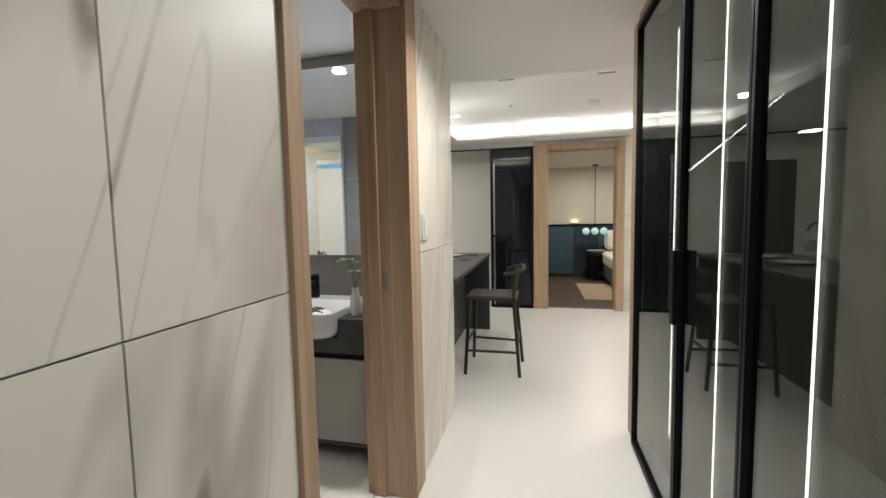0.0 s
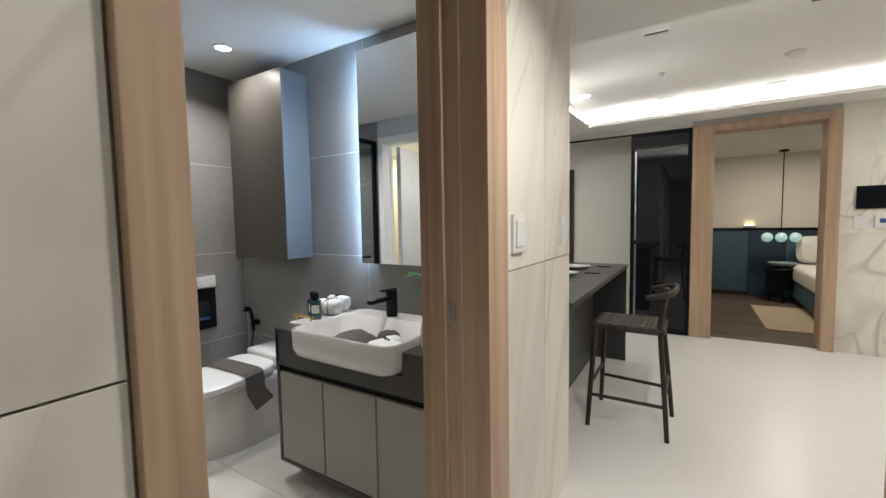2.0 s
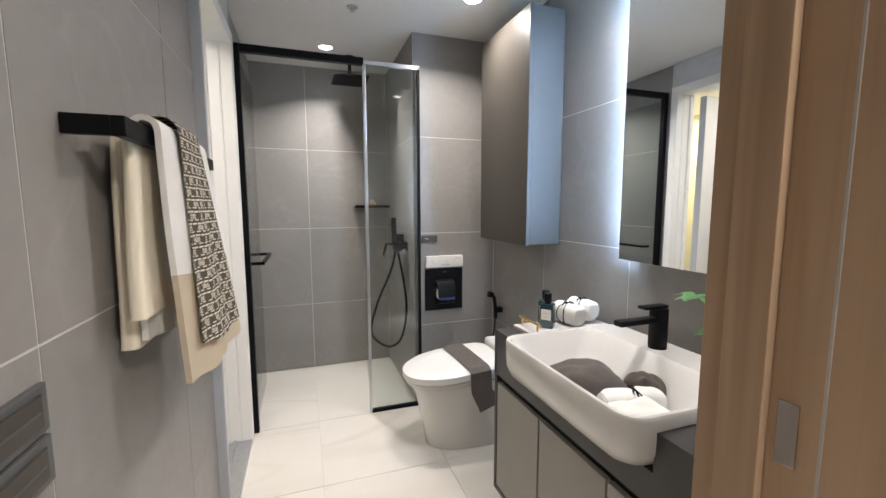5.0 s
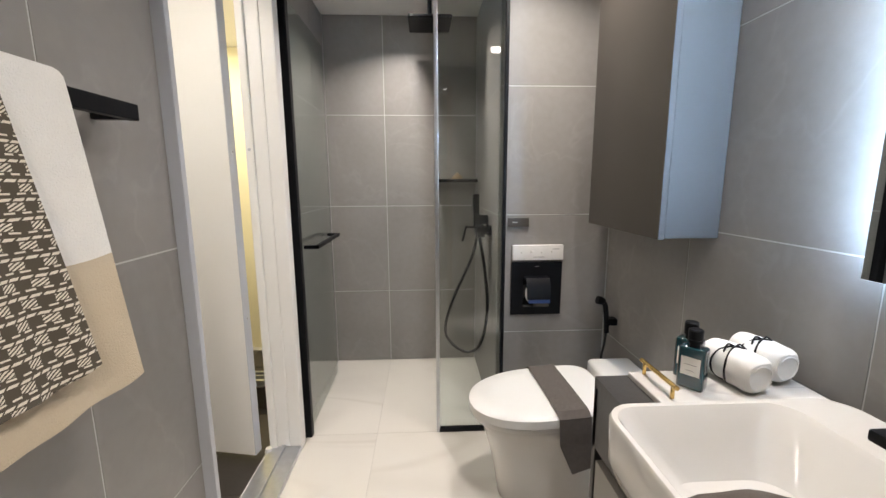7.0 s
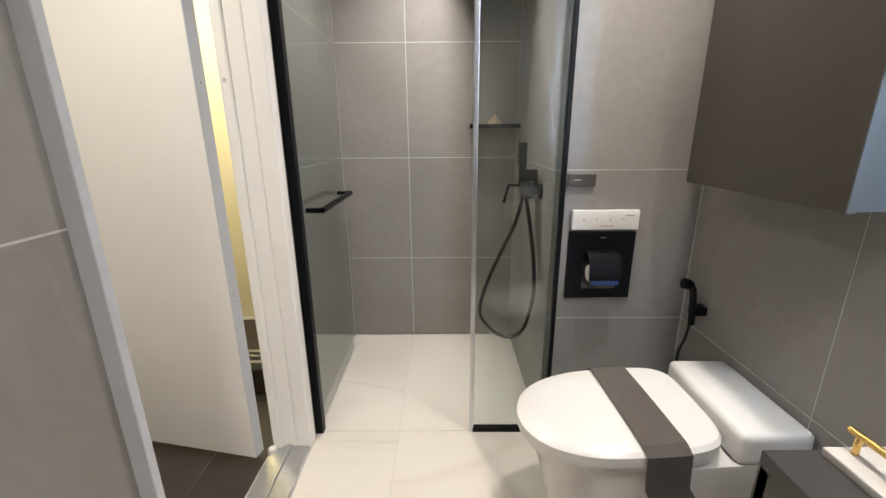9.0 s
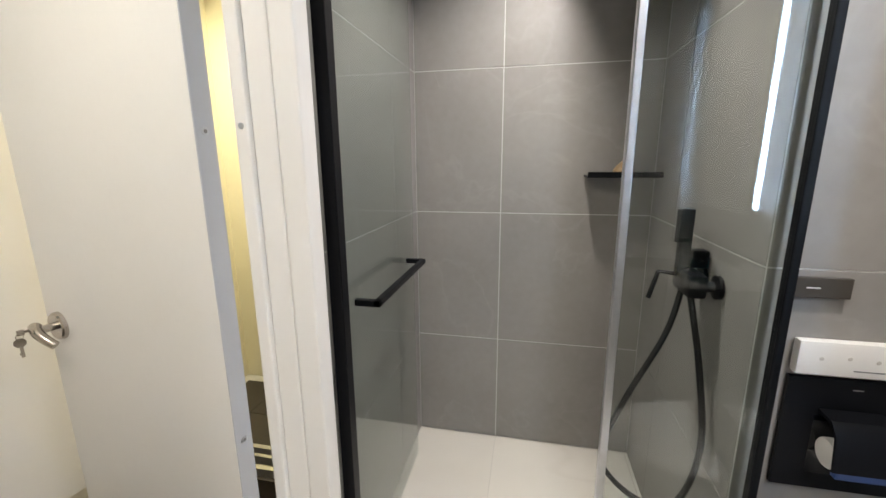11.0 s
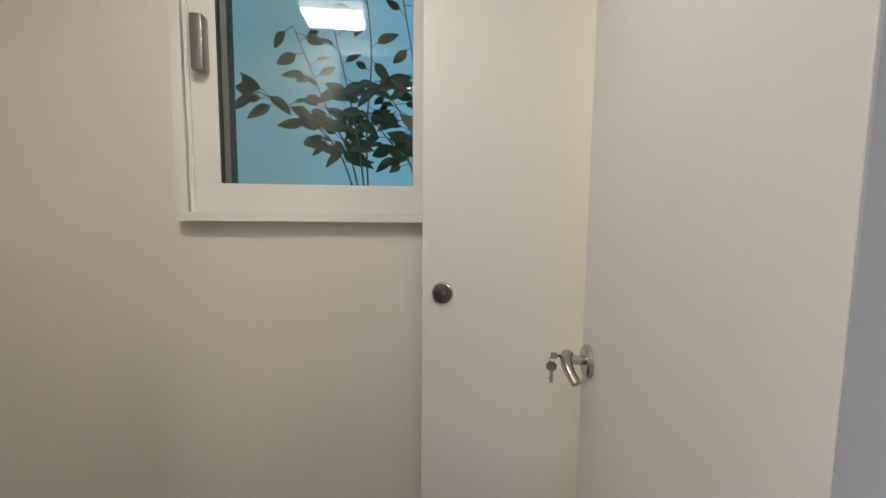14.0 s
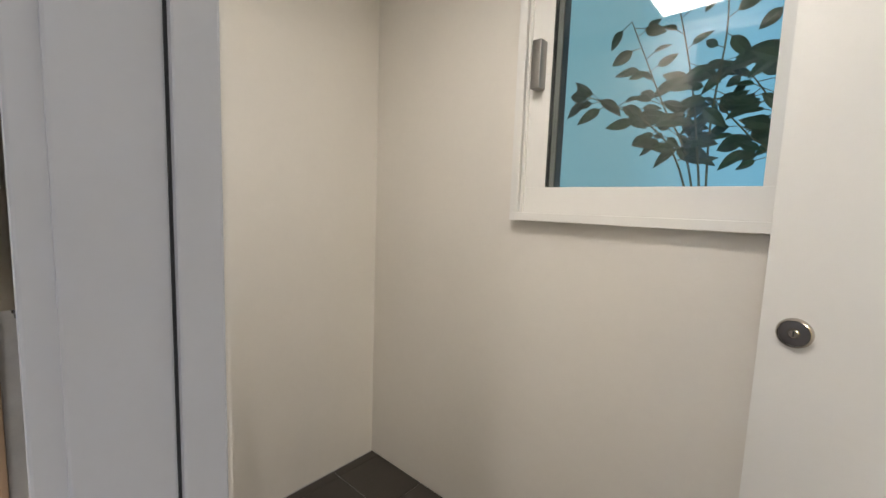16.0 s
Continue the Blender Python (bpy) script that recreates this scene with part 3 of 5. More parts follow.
def utility_door_frame():
    d = empty("door_frame", (-1.5, 0.66, 0), label="white painted door frame between bathroom and utility room", category="door frame", kind="structure")
    x1, x0 = -1.165, -1.92
    part("jamb", boxes([((x0 - 0.045, 0.60, 0), (x0 + 0.012, 0.634, 2.14)), ((x0 - 0.045, 0.634, 0), (x0, 0.692, 2.14)), ((x0 - 0.060, 0.692, 0), (x0 - 0.001, 0.750, 2.16))], 0.006), M_DOORW, d)
    # Near jamb of the white frame: its shade is put into a greyer colour.
    part("jamb", boxes([((x1, 0.6635, 0), (x1 + 0.02, 0.745, 2.14)), ((x1 - 0.007, 0.618, 0), (x1 + 0.02, 0.6605, 2.14)), ((x1 + 0.003, 0.734, 0), (x1 + 0.022, 0.768, 2.16))], 0.003), M_TRIMG, d, "white door jamb greyed for the shade on it")
    part("gasket", box((x1 + 0.0015, 0.6605, 0), (x1 + 0.02, 0.6635, 2.14)), M_GASKET, d, "dark joint strip")
    part("head", boxes([((x0, 0.60, 2.10), (x1, 0.735, 2.14)), ((x0 - 0.05, 0.735, 2.10), (x1 + 0.022, 0.748, 2.16))], 0.0015), M_DOORW, d)
    part("threshold", boxes([((x0, 0.60, 0), (x1, 0.745, 0.022)), ((x0, 0.655, 0.022), (x1, 0.672, 0.030))], 0.0015), M_ALU, d, "dull steel threshold")
    part("screw", lathe([(0, 0.003), (0.006, 0.002), (0.007, 0)], (x0 + 0.0121, 0.617, 1.42), (1, 0, 0), 12), M_ALU, d)


def turned(bm, m):
    bmesh.ops.transform(bm, matrix=m, verts=bm.verts)
    return bm


def lever(parent, m, place):
    """A round rose with a curved lever and a key, built standing out along x and laid by m."""
    x, y, z = place
    h = part("handle", turned(lathe([(0, 0.014), (0.036, 0.014), (0.040, 0.010), (0.041, 0)], place, (1, 0, 0), 36), m), M_CHROME, parent, "brushed steel lever handle", smooth=True)
    part("neck", turned(tube([(x, y, z + 0.002), (x + 0.046, y, z + 0.002)], 0.011, 16), m), M_CHROME, h, smooth=True)
    line = smooth_line([(x + 0.050, y - 0.014, z + 0.010), (x + 0.058, y + 0.010, z + 0.003), (x + 0.055, y + 0.036, z - 0.014), (x + 0.044, y + 0.060, z - 0.034)], 6)
    bm = tube(line, 0.015, 16, taper=0.75)
    part("lever", turned(bm, m), M_CHROME, h, smooth=True)
    part("key", turned(boxes([((x + 0.058, y - 0.006, z + 0.006), (x + 0.078, y - 0.002, z + 0.013)), ((x + 0.078, y - 0.008, z + 0.002), (x + 0.092, y, z + 0.017))], 0.001), m), M_CHROME, h)
    bm = lathe([(0, -0.0014), (0.0135, -0.001), (0.0135, 0.001), (0, 0.0014)], (x + 0.090, y - 0.004, z - 0.018), (0.3, 1, 0), 8)
    box((x + 0.0855, y - 0.005, z - 0.060), (x + 0.0930, y - 0.003, z - 0.028), 0, bm)
    box((x + 0.0930, y - 0.005, z - 0.052), (x + 0.0955, y - 0.003, z - 0.046), 0, bm)
    part("spare_key", turned(bm, m), M_CHROME, h)
    part("key_ring", turned(tube([(x + 0.088 + 0.008 * math.cos(t), y - 0.004, z - 0.001 + 0.008 * math.sin(t)) for t in [2 * math.pi * k / 16 for k in range(17)]], 0.0008, 6), m), M_CHROME, h)


def white_door():
    """The leaf that stands open into the utility room, hinged at the far jamb."""
    d = empty("door_3", (-1.857, 0.566, 0), label="white painted door standing open into the utility room", category="door", kind="structure")
    m = pose(-1.857, 0.566, 0, 0, 0, -11.0)
    part("leaf", turned(box((-0.029, -0.735, 0.035), (0.017, -0.003, 2.09), 0.002), m), M_DOORW, d)
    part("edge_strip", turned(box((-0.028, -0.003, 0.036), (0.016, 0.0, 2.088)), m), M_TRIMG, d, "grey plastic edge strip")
    for z in (0.69, 1.407):
        part("hole_cap", turned(lathe([(0.0035, -0.002), (0.0045, 0.0015), (0.0085, 0.0012), (0.009, 0.0)], (-0.006, 0.0003, z), (0, 1, 0), 18), m), M_ALU, d)
        part("screw", turned(lathe([(0, 0.0008), (0.0045, 0.0004)], (-0.006, 0.0003, z), (0, 1, 0), 14), m), M_INK, d)
    lever(d, m, (0.017, -0.668, 0.889))
    part("door_stop", lathe([(0, 0.0), (0.016, 0.0), (0.02, 0.012), (0.014, 0.03), (0, 0.032)], (-1.895, 0.600, 0.003), (0, 0, 1), 16), M_PLASTIC, d, "small white door stop", smooth=True)
    return d


def panel_door():
    """The store's door, swung back against the window wall, over a raised sill."""
    d = empty("door_4", (-2.28, -0.25, 0.2), label="white flush door with a round lock swung back to the wall", category="door", kind="structure")
    a, b = Vector((-1.572, -0.380, 0)), Vector((-2.29, -0.250, 0))
    ax = (b - a).normalized()
    out = Vector((-ax.y, ax.x, 0))
    if out.y < 0:
        out = -out
    pts = [a, b, b - out * 0.038, a - out * 0.038]
    part("leaf", loft([[(p.x, p.y, 0.215) for p in pts], [(p.x, p.y, 1.99) for p in pts]]), M_DOORW, d)
    c = a + ax * 0.062 + Vector((0, 0, 1.008))
    part("lock", lathe([(0.0275, 0.008), (0.0285, 0.011), (0.0315, 0.008), (0.033, 0)], c, out, 36), M_CHROME, d, "round steel lock", smooth=True)
    part("lock_face", lathe([(0, 0.0085), (0.024, 0.0085), (0.0275, 0.0065)], c, out, 36), mat("lock_grey", (0.12, 0.115, 0.12), 0.3, 0.6), d, "dark grey lock face", smooth=True)
    part("lock_core", lathe([(0, 0.0125), (0.0085, 0.0125), (0.0105, 0.010), (0.0115, 0.0085)], c, out, 24), M_CHROME, d, "bright lock cylinder", smooth=True)
    k = c + out * 0.0126
    part("keyway", box(k - Vector((0.0012, 0.0006, 0.0055)), k + Vector((0.0012, 0.0006, 0.0055))), M_GASKET, d)
    e = a - out * 0.019 + Vector((0, 0, 1.01))
    part("latch", box(e - Vector((0.0035, 0.008, 0.012)) + Vector((0.002, 0, 0)), e + Vector((0.0035, 0.008, 0.012)), 0.001), M_GOLD, d)


def utility_window():
    w = empty("window_1", (-1.22, -0.46, 1.22), label="white framed window with a dark glass and plants behind", category="window", kind="structure")
    x0, x1, z0, z1, yf = -2.24, -0.858, 1.217, 2.16, -0.43
    part("window_frame", boxes([((x0, -0.47, z0), (x1, yf, z0 + 0.028)), ((x0, -0.47, z1 - 0.028), (x1, yf, z1)), ((x1 - 0.03, -0.47, z0 + 0.028), (x1, yf, z1 - 0.028)), ((x0, -0.47, z0 + 0.028), (x0 + 0.03, yf, z1 - 0.028)),
                                ((x1 - 0.045, -0.47, z0 + 0.028), (x1 - 0.034, yf - 0.008, z1 - 0.028))], 0.002), M_DOORW, w)
    part("sash", boxes([((x0 + 0.03, -0.50, z0 + 0.028), (x1 - 0.045, yf - 0.018, z0 + 0.113)), ((x0 + 0.03, -0.50, z1 - 0.10), (x1 - 0.045, yf - 0.018, z1 - 0.028)),
                        ((-0.977, -0.50, z0 + 0.113), (x1 - 0.045, yf - 0.018, z1 - 0.10)), ((-1.60, -0.50, z0 + 0.113), (-1.545, yf - 0.018, z1 - 0.10)), ((x0 + 0.03, -0.50, z0 + 0.113), (x0 + 0.09, yf - 0.018, z1 - 0.10))], 0.002), M_DOORW, w)
    part("spacer", box((-1.0030, -0.50, 1.331), (-0.9840, -0.462, 2.07)), M_SPACER, w, "grey inner frame edge")
    part("gasket", box((-0.9840, -0.498, 1.331), (-0.9770, -0.450, 2.07)), M_GASKET, w, "dark rubber gasket")
    part("gasket", box((-1.0060, -0.498, 1.331), (-1.00302, -0.458, 2.07)), M_GASKET, w, "dark rubber gasket")
    part("pane", box((-1.545, -0.455, 1.329), (-0.9760, -0.449, 2.07)), M_GLASS, w)
    part("pane", box((-2.15, -0.455, 1.329), (-1.60, -0.449, 2.07)), M_GLASS, w)
    part("handle", box((-0.957, -0.452, 1.642), (-0.922, -0.408, 1.795), 0.007), mat("latch_grey", (0.27, 0.26, 0.25), 0.32, 0.7), w, "dark grey window latch", smooth=True)
    # the shallow box of plants behind it, added; its walls glow for the blue backlight
    M_BACK = bpy.data.materials.new("blue_glow_backdrop")
    M_BACK.use_nodes = True
    n, l = M_BACK.node_tree.nodes, M_BACK.node_tree.links
    n.remove(n["Principled BSDF"])
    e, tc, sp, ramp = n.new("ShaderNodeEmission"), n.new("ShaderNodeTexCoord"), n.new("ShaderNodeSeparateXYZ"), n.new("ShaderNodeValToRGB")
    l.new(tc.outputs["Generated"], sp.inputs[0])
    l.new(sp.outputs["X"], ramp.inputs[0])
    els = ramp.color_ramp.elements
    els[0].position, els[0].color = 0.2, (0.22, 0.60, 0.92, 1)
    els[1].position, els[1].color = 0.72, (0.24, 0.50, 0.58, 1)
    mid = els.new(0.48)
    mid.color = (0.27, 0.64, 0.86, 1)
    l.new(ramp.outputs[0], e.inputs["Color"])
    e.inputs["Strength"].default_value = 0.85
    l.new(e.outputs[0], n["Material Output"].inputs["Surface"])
    shell("glow_box", [((-2.3, -1.42, 0.9), (-0.4, -1.40, 2.6)), ((-2.3, -1.42, 0.88), (-0.4, -0.62, 0.9)), ((-2.32, -1.42, 0.88), (-2.3, -0.62, 2.6)), ((-0.4, -1.42, 0.88), (-0.38, -0.62, 2.6))], M_BACK)


# ---- shower ----
def shower_screen():
    s = empty("shower_screen", (-2.034, 1.2, 0), label="clear glass shower screen and door in a black frame", category="shower screen")
    part("post", box((-2.05, 0.738, 0), (-2.012, 0.772, 2.135), 0.003), M_BLACK, s)
    part("post", box((-2.045, 1.728, 0), (-2.02, 1.745, 2.12), 0.003), M_BLACK, s)
    part("top_rail", box((-2.05, 0.772, 2.095), (-2.015, 1.412, 2.135), 0.003), M_BLACK, s)
    part("top_rail", box((-2.046, 1.412, 2.10), (-2.02, 1.745, 2.125), 0.003), M_ALU, s, "brushed metal rail")
    part("bottom_rail", box((-2.045, 1.42, 0), (-2.02, 1.728, 0.022), 0.003), M_BLACK, s)
    part("edge_profile", box((-2.042, 1.406, 0.0), (-2.022, 1.424, 2.10), 0.003), M_ALU, s, "slim brushed metal profile")
    part("pane", box((-2.036, 1.424, 0.022), (-2.028, 1.73, 2.10)), M_GLASS, s)
    # the door stands open into the shower
    d = part("door", box((-2.036, 0.752, 0.02), (-2.70, 0.760, 2.08)), M_GLASS, s, "clear glass door folded open")
    hz, y0, y1 = 0.967, 0.762, 0.835
    part("handle", boxes([((-2.118, y0, hz - 0.009), (-2.10, y1, hz + 0.009)), ((-2.60, y0, hz - 0.009), (-2.582, y1, hz + 0.009)), ((-2.60, y1 - 0.018, hz - 0.009), (-2.10, y1, hz + 0.009))], 0.002), M_BLACK, d, "black square pull bar")
    return s


def rain_shower():
    r = empty("rain_shower", (-2.6, 1.40, 2.33), label="square black rain shower head hung from the ceiling", category="shower head")
    part("pipe", tube([(-2.6, 1.40, 2.20), (-2.6, 1.40, BCEIL)], 0.012, 14), M_BLACK, r, smooth=True)
    part("flange", lathe([(0.03, 0), (0.03, 0.008), (0, 0.008)], (-2.6, 1.40, BCEIL - 0.008)), M_BLACK, r)
    part("head", box((-2.72, 1.28, 2.165), (-2.48, 1.52, 2.182), 0.004), M_BLACK, r)
    part("collar", lathe([(0.03, 0), (0.018, 0.025), (0, 0.025)], (-2.6, 1.40, 2.182)), M_BLACK, r)


def shower_mixer():
    y, xc = 1.712, -2.30
    m = empty("shower_mixer", (xc, y, 1.02), label="black shower mixer with a hand shower on its holder", category="shower mixer")
    part("body", box((xc - 0.07, y - 0.078, 0.985), (xc + 0.06, y - 0.03, 1.05), 0.014), M_BLACK, m, smooth=True)
    for x in (xc - 0.055, xc + 0.045):
        part("flange", lathe([(0.032, 0), (0.032, 0.01), (0.014, 0.014), (0.014, 0.04)], (x, y, 1.018), (0, -1, 0), 24), M_BLACK, m, smooth=True)
    part("lever", tube([(xc - 0.03, y - 0.07, 1.03), (xc - 0.035, y - 0.125, 1.035), (xc - 0.035, y - 0.145, 0.955)], 0.007, 10), M_BLACK, m, smooth=True)
    part("holder", box((xc - 0.06, y - 0.07, 1.05), (xc - 0.02, y - 0.004, 1.10), 0.006), M_BLACK, m)
    h = part("hand_shower", box((xc - 0.043, y - 0.085, 1.03), (xc - 0.011, y - 0.055, 1.215), 0.006), M_BLACK, m, "black stick hand shower", smooth=True)
    part("spray_face", box((xc - 0.045, y - 0.090, 1.12), (xc - 0.009, y - 0.0855, 1.212), 0.001), M_BLACK, h)
    part("hose", tube(smooth_line([(xc + 0.02, y - 0.06, 1.0), (xc + 0.08, y - 0.035, 0.80), (xc + 0.13, y - 0.028, 0.60), (xc + 0.11, y - 0.06, 0.41), (xc + 0.04, y - 0.125, 0.332), (xc + 0.01, y - 0.21, 0.375), (xc + 0.015, y - 0.247, 0.465), (xc + 0.02, y - 0.20, 0.64), (xc, y - 0.10, 0.86), (xc - 0.03, y - 0.06, 1.0)], 8), 0.0085, 10), M_HOSE, m, "black flexible hose", smooth=True)


M_ORN = mat("golden_shell", (0.24, 0.16, 0.08), 0.5, 0, 30, 0.2)


def corner_shelf():
    s = empty("corner_shelf", (-2.85, 1.6, 1.283), label="small black shelf in the shower corner with a figurine", category="shelf")
    part("board", boxes([((-2.913, 1.44, 1.278), (-2.80, 1.71, 1.286)), ((-2.80, 1.44, 1.278), (-2.794, 1.71, 1.300))], 0.001), M_BLACK, s)
    f = empty("ornament", (-2.86, 1.58, 1.286), label="small golden brown shell ornament on the shower shelf", category="ornament")
    part("shell", lathe([(0.0, 0), (0.035, 0.0), (0.04, 0.015), (0.028, 0.035), (0.012, 0.05), (0, 0.062)], (-2.86, 1.58, 1.286)), M_ORN, f, smooth=True)


# ---- toilet ----
def superellipse(cx, cy, a, b, z, n=2.4, steps=40):
    out = []
    for k in range(steps):
        t = 2 * math.pi * k / steps
        c, s = math.cos(t), math.sin(t)
        out.append((cx + a * abs(c) ** (2 / n) * (1 if c > 0 else -1), cy + b * abs(s) ** (2 / n) * (1 if s > 0 else -1), z))
    return out


def toilet():
    """It stands against the north wall and faces the room."""
    cx, yb, yf = -1.605, 2.272, 1.54
    t = empty("toilet", (cx, 1.9, 0), label="white one-piece toilet with a closed lid against grey tiles", category="toilet")

    def ring(w, f, z, back=yb, n=3.0):
        cy, b = (f + back) / 2, (back - f) / 2
        pts = []
        for k in range(44):
            a = 2 * math.pi * k / 44
            c, s = math.cos(a), math.sin(a)
            e = 2.15 if s < 0 else 5.0
            pts.append((cx + w * abs(c) ** (2 / e) * math.copysign(1, c), cy + b * abs(s) ** (2 / e) * math.copysign(1, s), z))
        return pts
    def tip(points):
        """Tilts a ring so that it falls towards the front."""
        return [(x, y, z - 0.018 + 0.043 * (y - 1.54) / 0.54) for x, y, z in points]
    part("bowl", loft([ring(0.132, 1.652, 0.0), ring(0.135, 1.645, 0.008), ring(0.141, 1.630, 0.12), ring(0.152, 1.608, 0.22), ring(0.168, 1.580, 0.315), tip(ring(0.184, 1.558, 0.364)), tip(ring(0.182, 1.558, 0.375))]), M_CERAM, t, smooth=True)
    part("seat", loft([tip(ring(0.182, 1.548, 0.380, 2.06)), tip(ring(0.189, 1.540, 0.384, 2.06)), tip(ring(0.189, 1.540, 0.398, 2.06)), tip(ring(0.184, 1.545, 0.402, 2.06))]), M_PLASTIC, t, smooth=True)
    part("lid", loft([tip(ring(0.190, 1.538, 0.404, 2.06)), tip(ring(0.199, 1.526, 0.409, 2.06)), tip(ring(0.199, 1.526, 0.440, 2.06)), tip(ring(0.188, 1.544, 0.450, 2.055)), tip(ring(0.12, 1.63, 0.454, 2.04))]), M_PLASTIC, t, "glossy white lid", smooth=True)
    bm = box((cx - 0.185, 2.075, 0.400), (cx + 0.185, 2.27, 0.498), 0.022, seg=3)
    part("tank", bm, M_PLASTIC, t, smooth=True)
    # the paper band over the lid
    s = empty("lid_band", (cx, 1.80, 0.455), label="dark brown paper band laid over the toilet lid", category="band")
    prof = [(cx - 0.212, 0.25), (cx - 0.208, 0.34), (cx - 0.204, 0.440), (cx - 0.18, 0.4565), (cx - 0.06, 0.4585), (cx + 0.06, 0.4585), (cx + 0.18, 0.4565), (cx + 0.205, 0.440), (cx + 0.209, 0.34), (cx + 0.222, 0.235)]
    rings = []
    for i, (x, z) in enumerate(prof):
        p, q = prof[max(i - 1, 0)], prof[min(i + 1, len(prof) - 1)]
        t = Vector((q[0] - p[0], 0, q[1] - p[1])).normalized()
        nrm = Vector((-t.z, 0, t.x)) * 0.002
        skew = 0.04 * i / len(prof) + (0.04 if i == len(prof) - 1 else 0)
        a, b = Vector((x, 1.795 + skew, z)), Vector((x, 1.91 + skew, z + (0.03 if i in (0, len(prof) - 1) else 0)))
        a.z += -0.014 + 0.043 * (a.y - 1.54) / 0.54
        b.z += -0.014 + 0.043 * (b.y - 1.54) / 0.54
        rings.append([a, b, b + nrm, a + nrm])
    bm = loft(rings)
    part("band", bm, M_BROWNC, s)


def wall_things():
    x = -2.067
    p = empty("toilet_paper_holder", (x, 1.912, 0.75), label="black recessed toilet paper holder plate on the tiled wall", category="toilet paper holder")
    part("plate", box((x - 0.003, 1.785, 0.615), (x + 0.008, 2.04, 0.885), 0.001), M_BLACK, p)
    part("recess", box((x + 0.008, 1.845, 0.655), (x + 0.009, 1.98, 0.80)), M_BLGLASS, p)
    part("mark", box((x + 0.008, 1.905, 0.862), (x + 0.0085, 1.925, 0.865)), M_INK, p)
    part("cover", loft([[(x + 0.009, y, 0.815), (x + 0.05, y, 0.812), (x + 0.072, y, 0.785), (x + 0.080, y, 0.712), (x + 0.074, y, 0.710), (x + 0.066, y, 0.780), (x + 0.047, y, 0.804), (x + 0.009, y, 0.807)] for y in (1.850, 1.966)]), M_BLACK, p, "curved black cover", smooth=True)
    part("roll", lathe([(0.0, 0), (0.030, 0), (0.032, 0.003), (0.032, 0.107), (0.030, 0.11), (0.0, 0.11)], (x + 0.040, 1.857, 0.730), (0, 1, 0), 32), M_TOWW, p, "white paper roll", smooth=True)
    part("seal", box((x + 0.058, 1.86, 0.692), (x + 0.0745, 1.965, 0.722), 0.004), M_BLUEROLL, p, "blue paper seal")
    b = empty("bidet_control", (x, 1.91, 0.93), label="white bidet control panel on the tiled wall", category="control panel")
    part("body", box((x - 0.003, 1.787, 0.897), (x + 0.02, 2.04, 0.972), 0.004), M_PLASTIC, b, smooth=True)
    for k, y in enumerate((1.83, 1.88, 1.93, 1.98)):
        part("button", lathe([(0, 0.0008), (0.004, 0.0008), (0.0045, 0)], (x + 0.02, y, 0.935 + 0.004 * (k % 2)), (1, 0, 0), 12), M_JOINT, b)
    part("legend", box((x + 0.02, 1.985, 0.951), (x + 0.0205, 2.02, 0.954)), M_INK, b)
    part("legend", box((x + 0.02, 1.89, 0.911), (x + 0.0205, 1.945, 0.914)), M_INK, b)
    s = empty("wall_switch", (x, 1.815, 1.09), label="small dark grey switch plate under a tile joint", category="switch")
    part("plate", box((x - 0.003, 1.763, 1.063), (x + 0.009, 1.866, 1.106), 0.002), M_CAB, s)
    part("legend", box((x + 0.009, 1.785, 1.083), (x + 0.0095, 1.81, 1.086)), M_PLASTIC, s)
    # hand spray on the basin wall
    h = empty("hand_spray", (-1.93, 2.27, 0.62), label="black hand spray on a wall hook beside the toilet", category="hand spray")
    part("hook", box((-1.965, 2.225, 0.597), (-1.918, 2.272, 0.630), 0.006), M_BLACK, h)
    part("handle", tube(smooth_line([(-1.93, 2.225, 0.56), (-1.93, 2.22, 0.64), (-1.93, 2.21, 0.70), (-1.93, 2.19, 0.72)], 4), 0.012, 12), M_BLACK, h, smooth=True)
    part("spray_head", lathe([(0.014, 0), (0.02, 0.015), (0.019, 0.035), (0, 0.036)], (-1.93, 2.205, 0.715), (0, -1, 0.3), 20), M_BLACK, h, smooth=True)
    part("hose", tube(smooth_line([(-1.935, 2.225, 0.57), (-1.955, 2.23, 0.49), (-1.99, 2.235, 0.40), (-1.98, 2.24, 0.26), (-1.95, 2.26, 0.16)], 6), 0.006, 10), M_HOSE, h, smooth=True)


def towel_rail():
    z = 1.412
    r = empty("towel_rail", (-0.6, 0.78, z), label="flat black towel rail on the grey tiled wall", category="towel rail")
    part("bar", box((-0.942, 0.798, z - 0.015), (-0.328, 0.816, z + 0.015), 0.002), M_BLACK, r)
    for x0, x1 in ((-0.343, -0.328), (-0.942, -0.925)):
        part("bracket", box((x0, 0.738, z - 0.014), (x1, 0.798, z + 0.015), 0.002), M_BLACK, r)


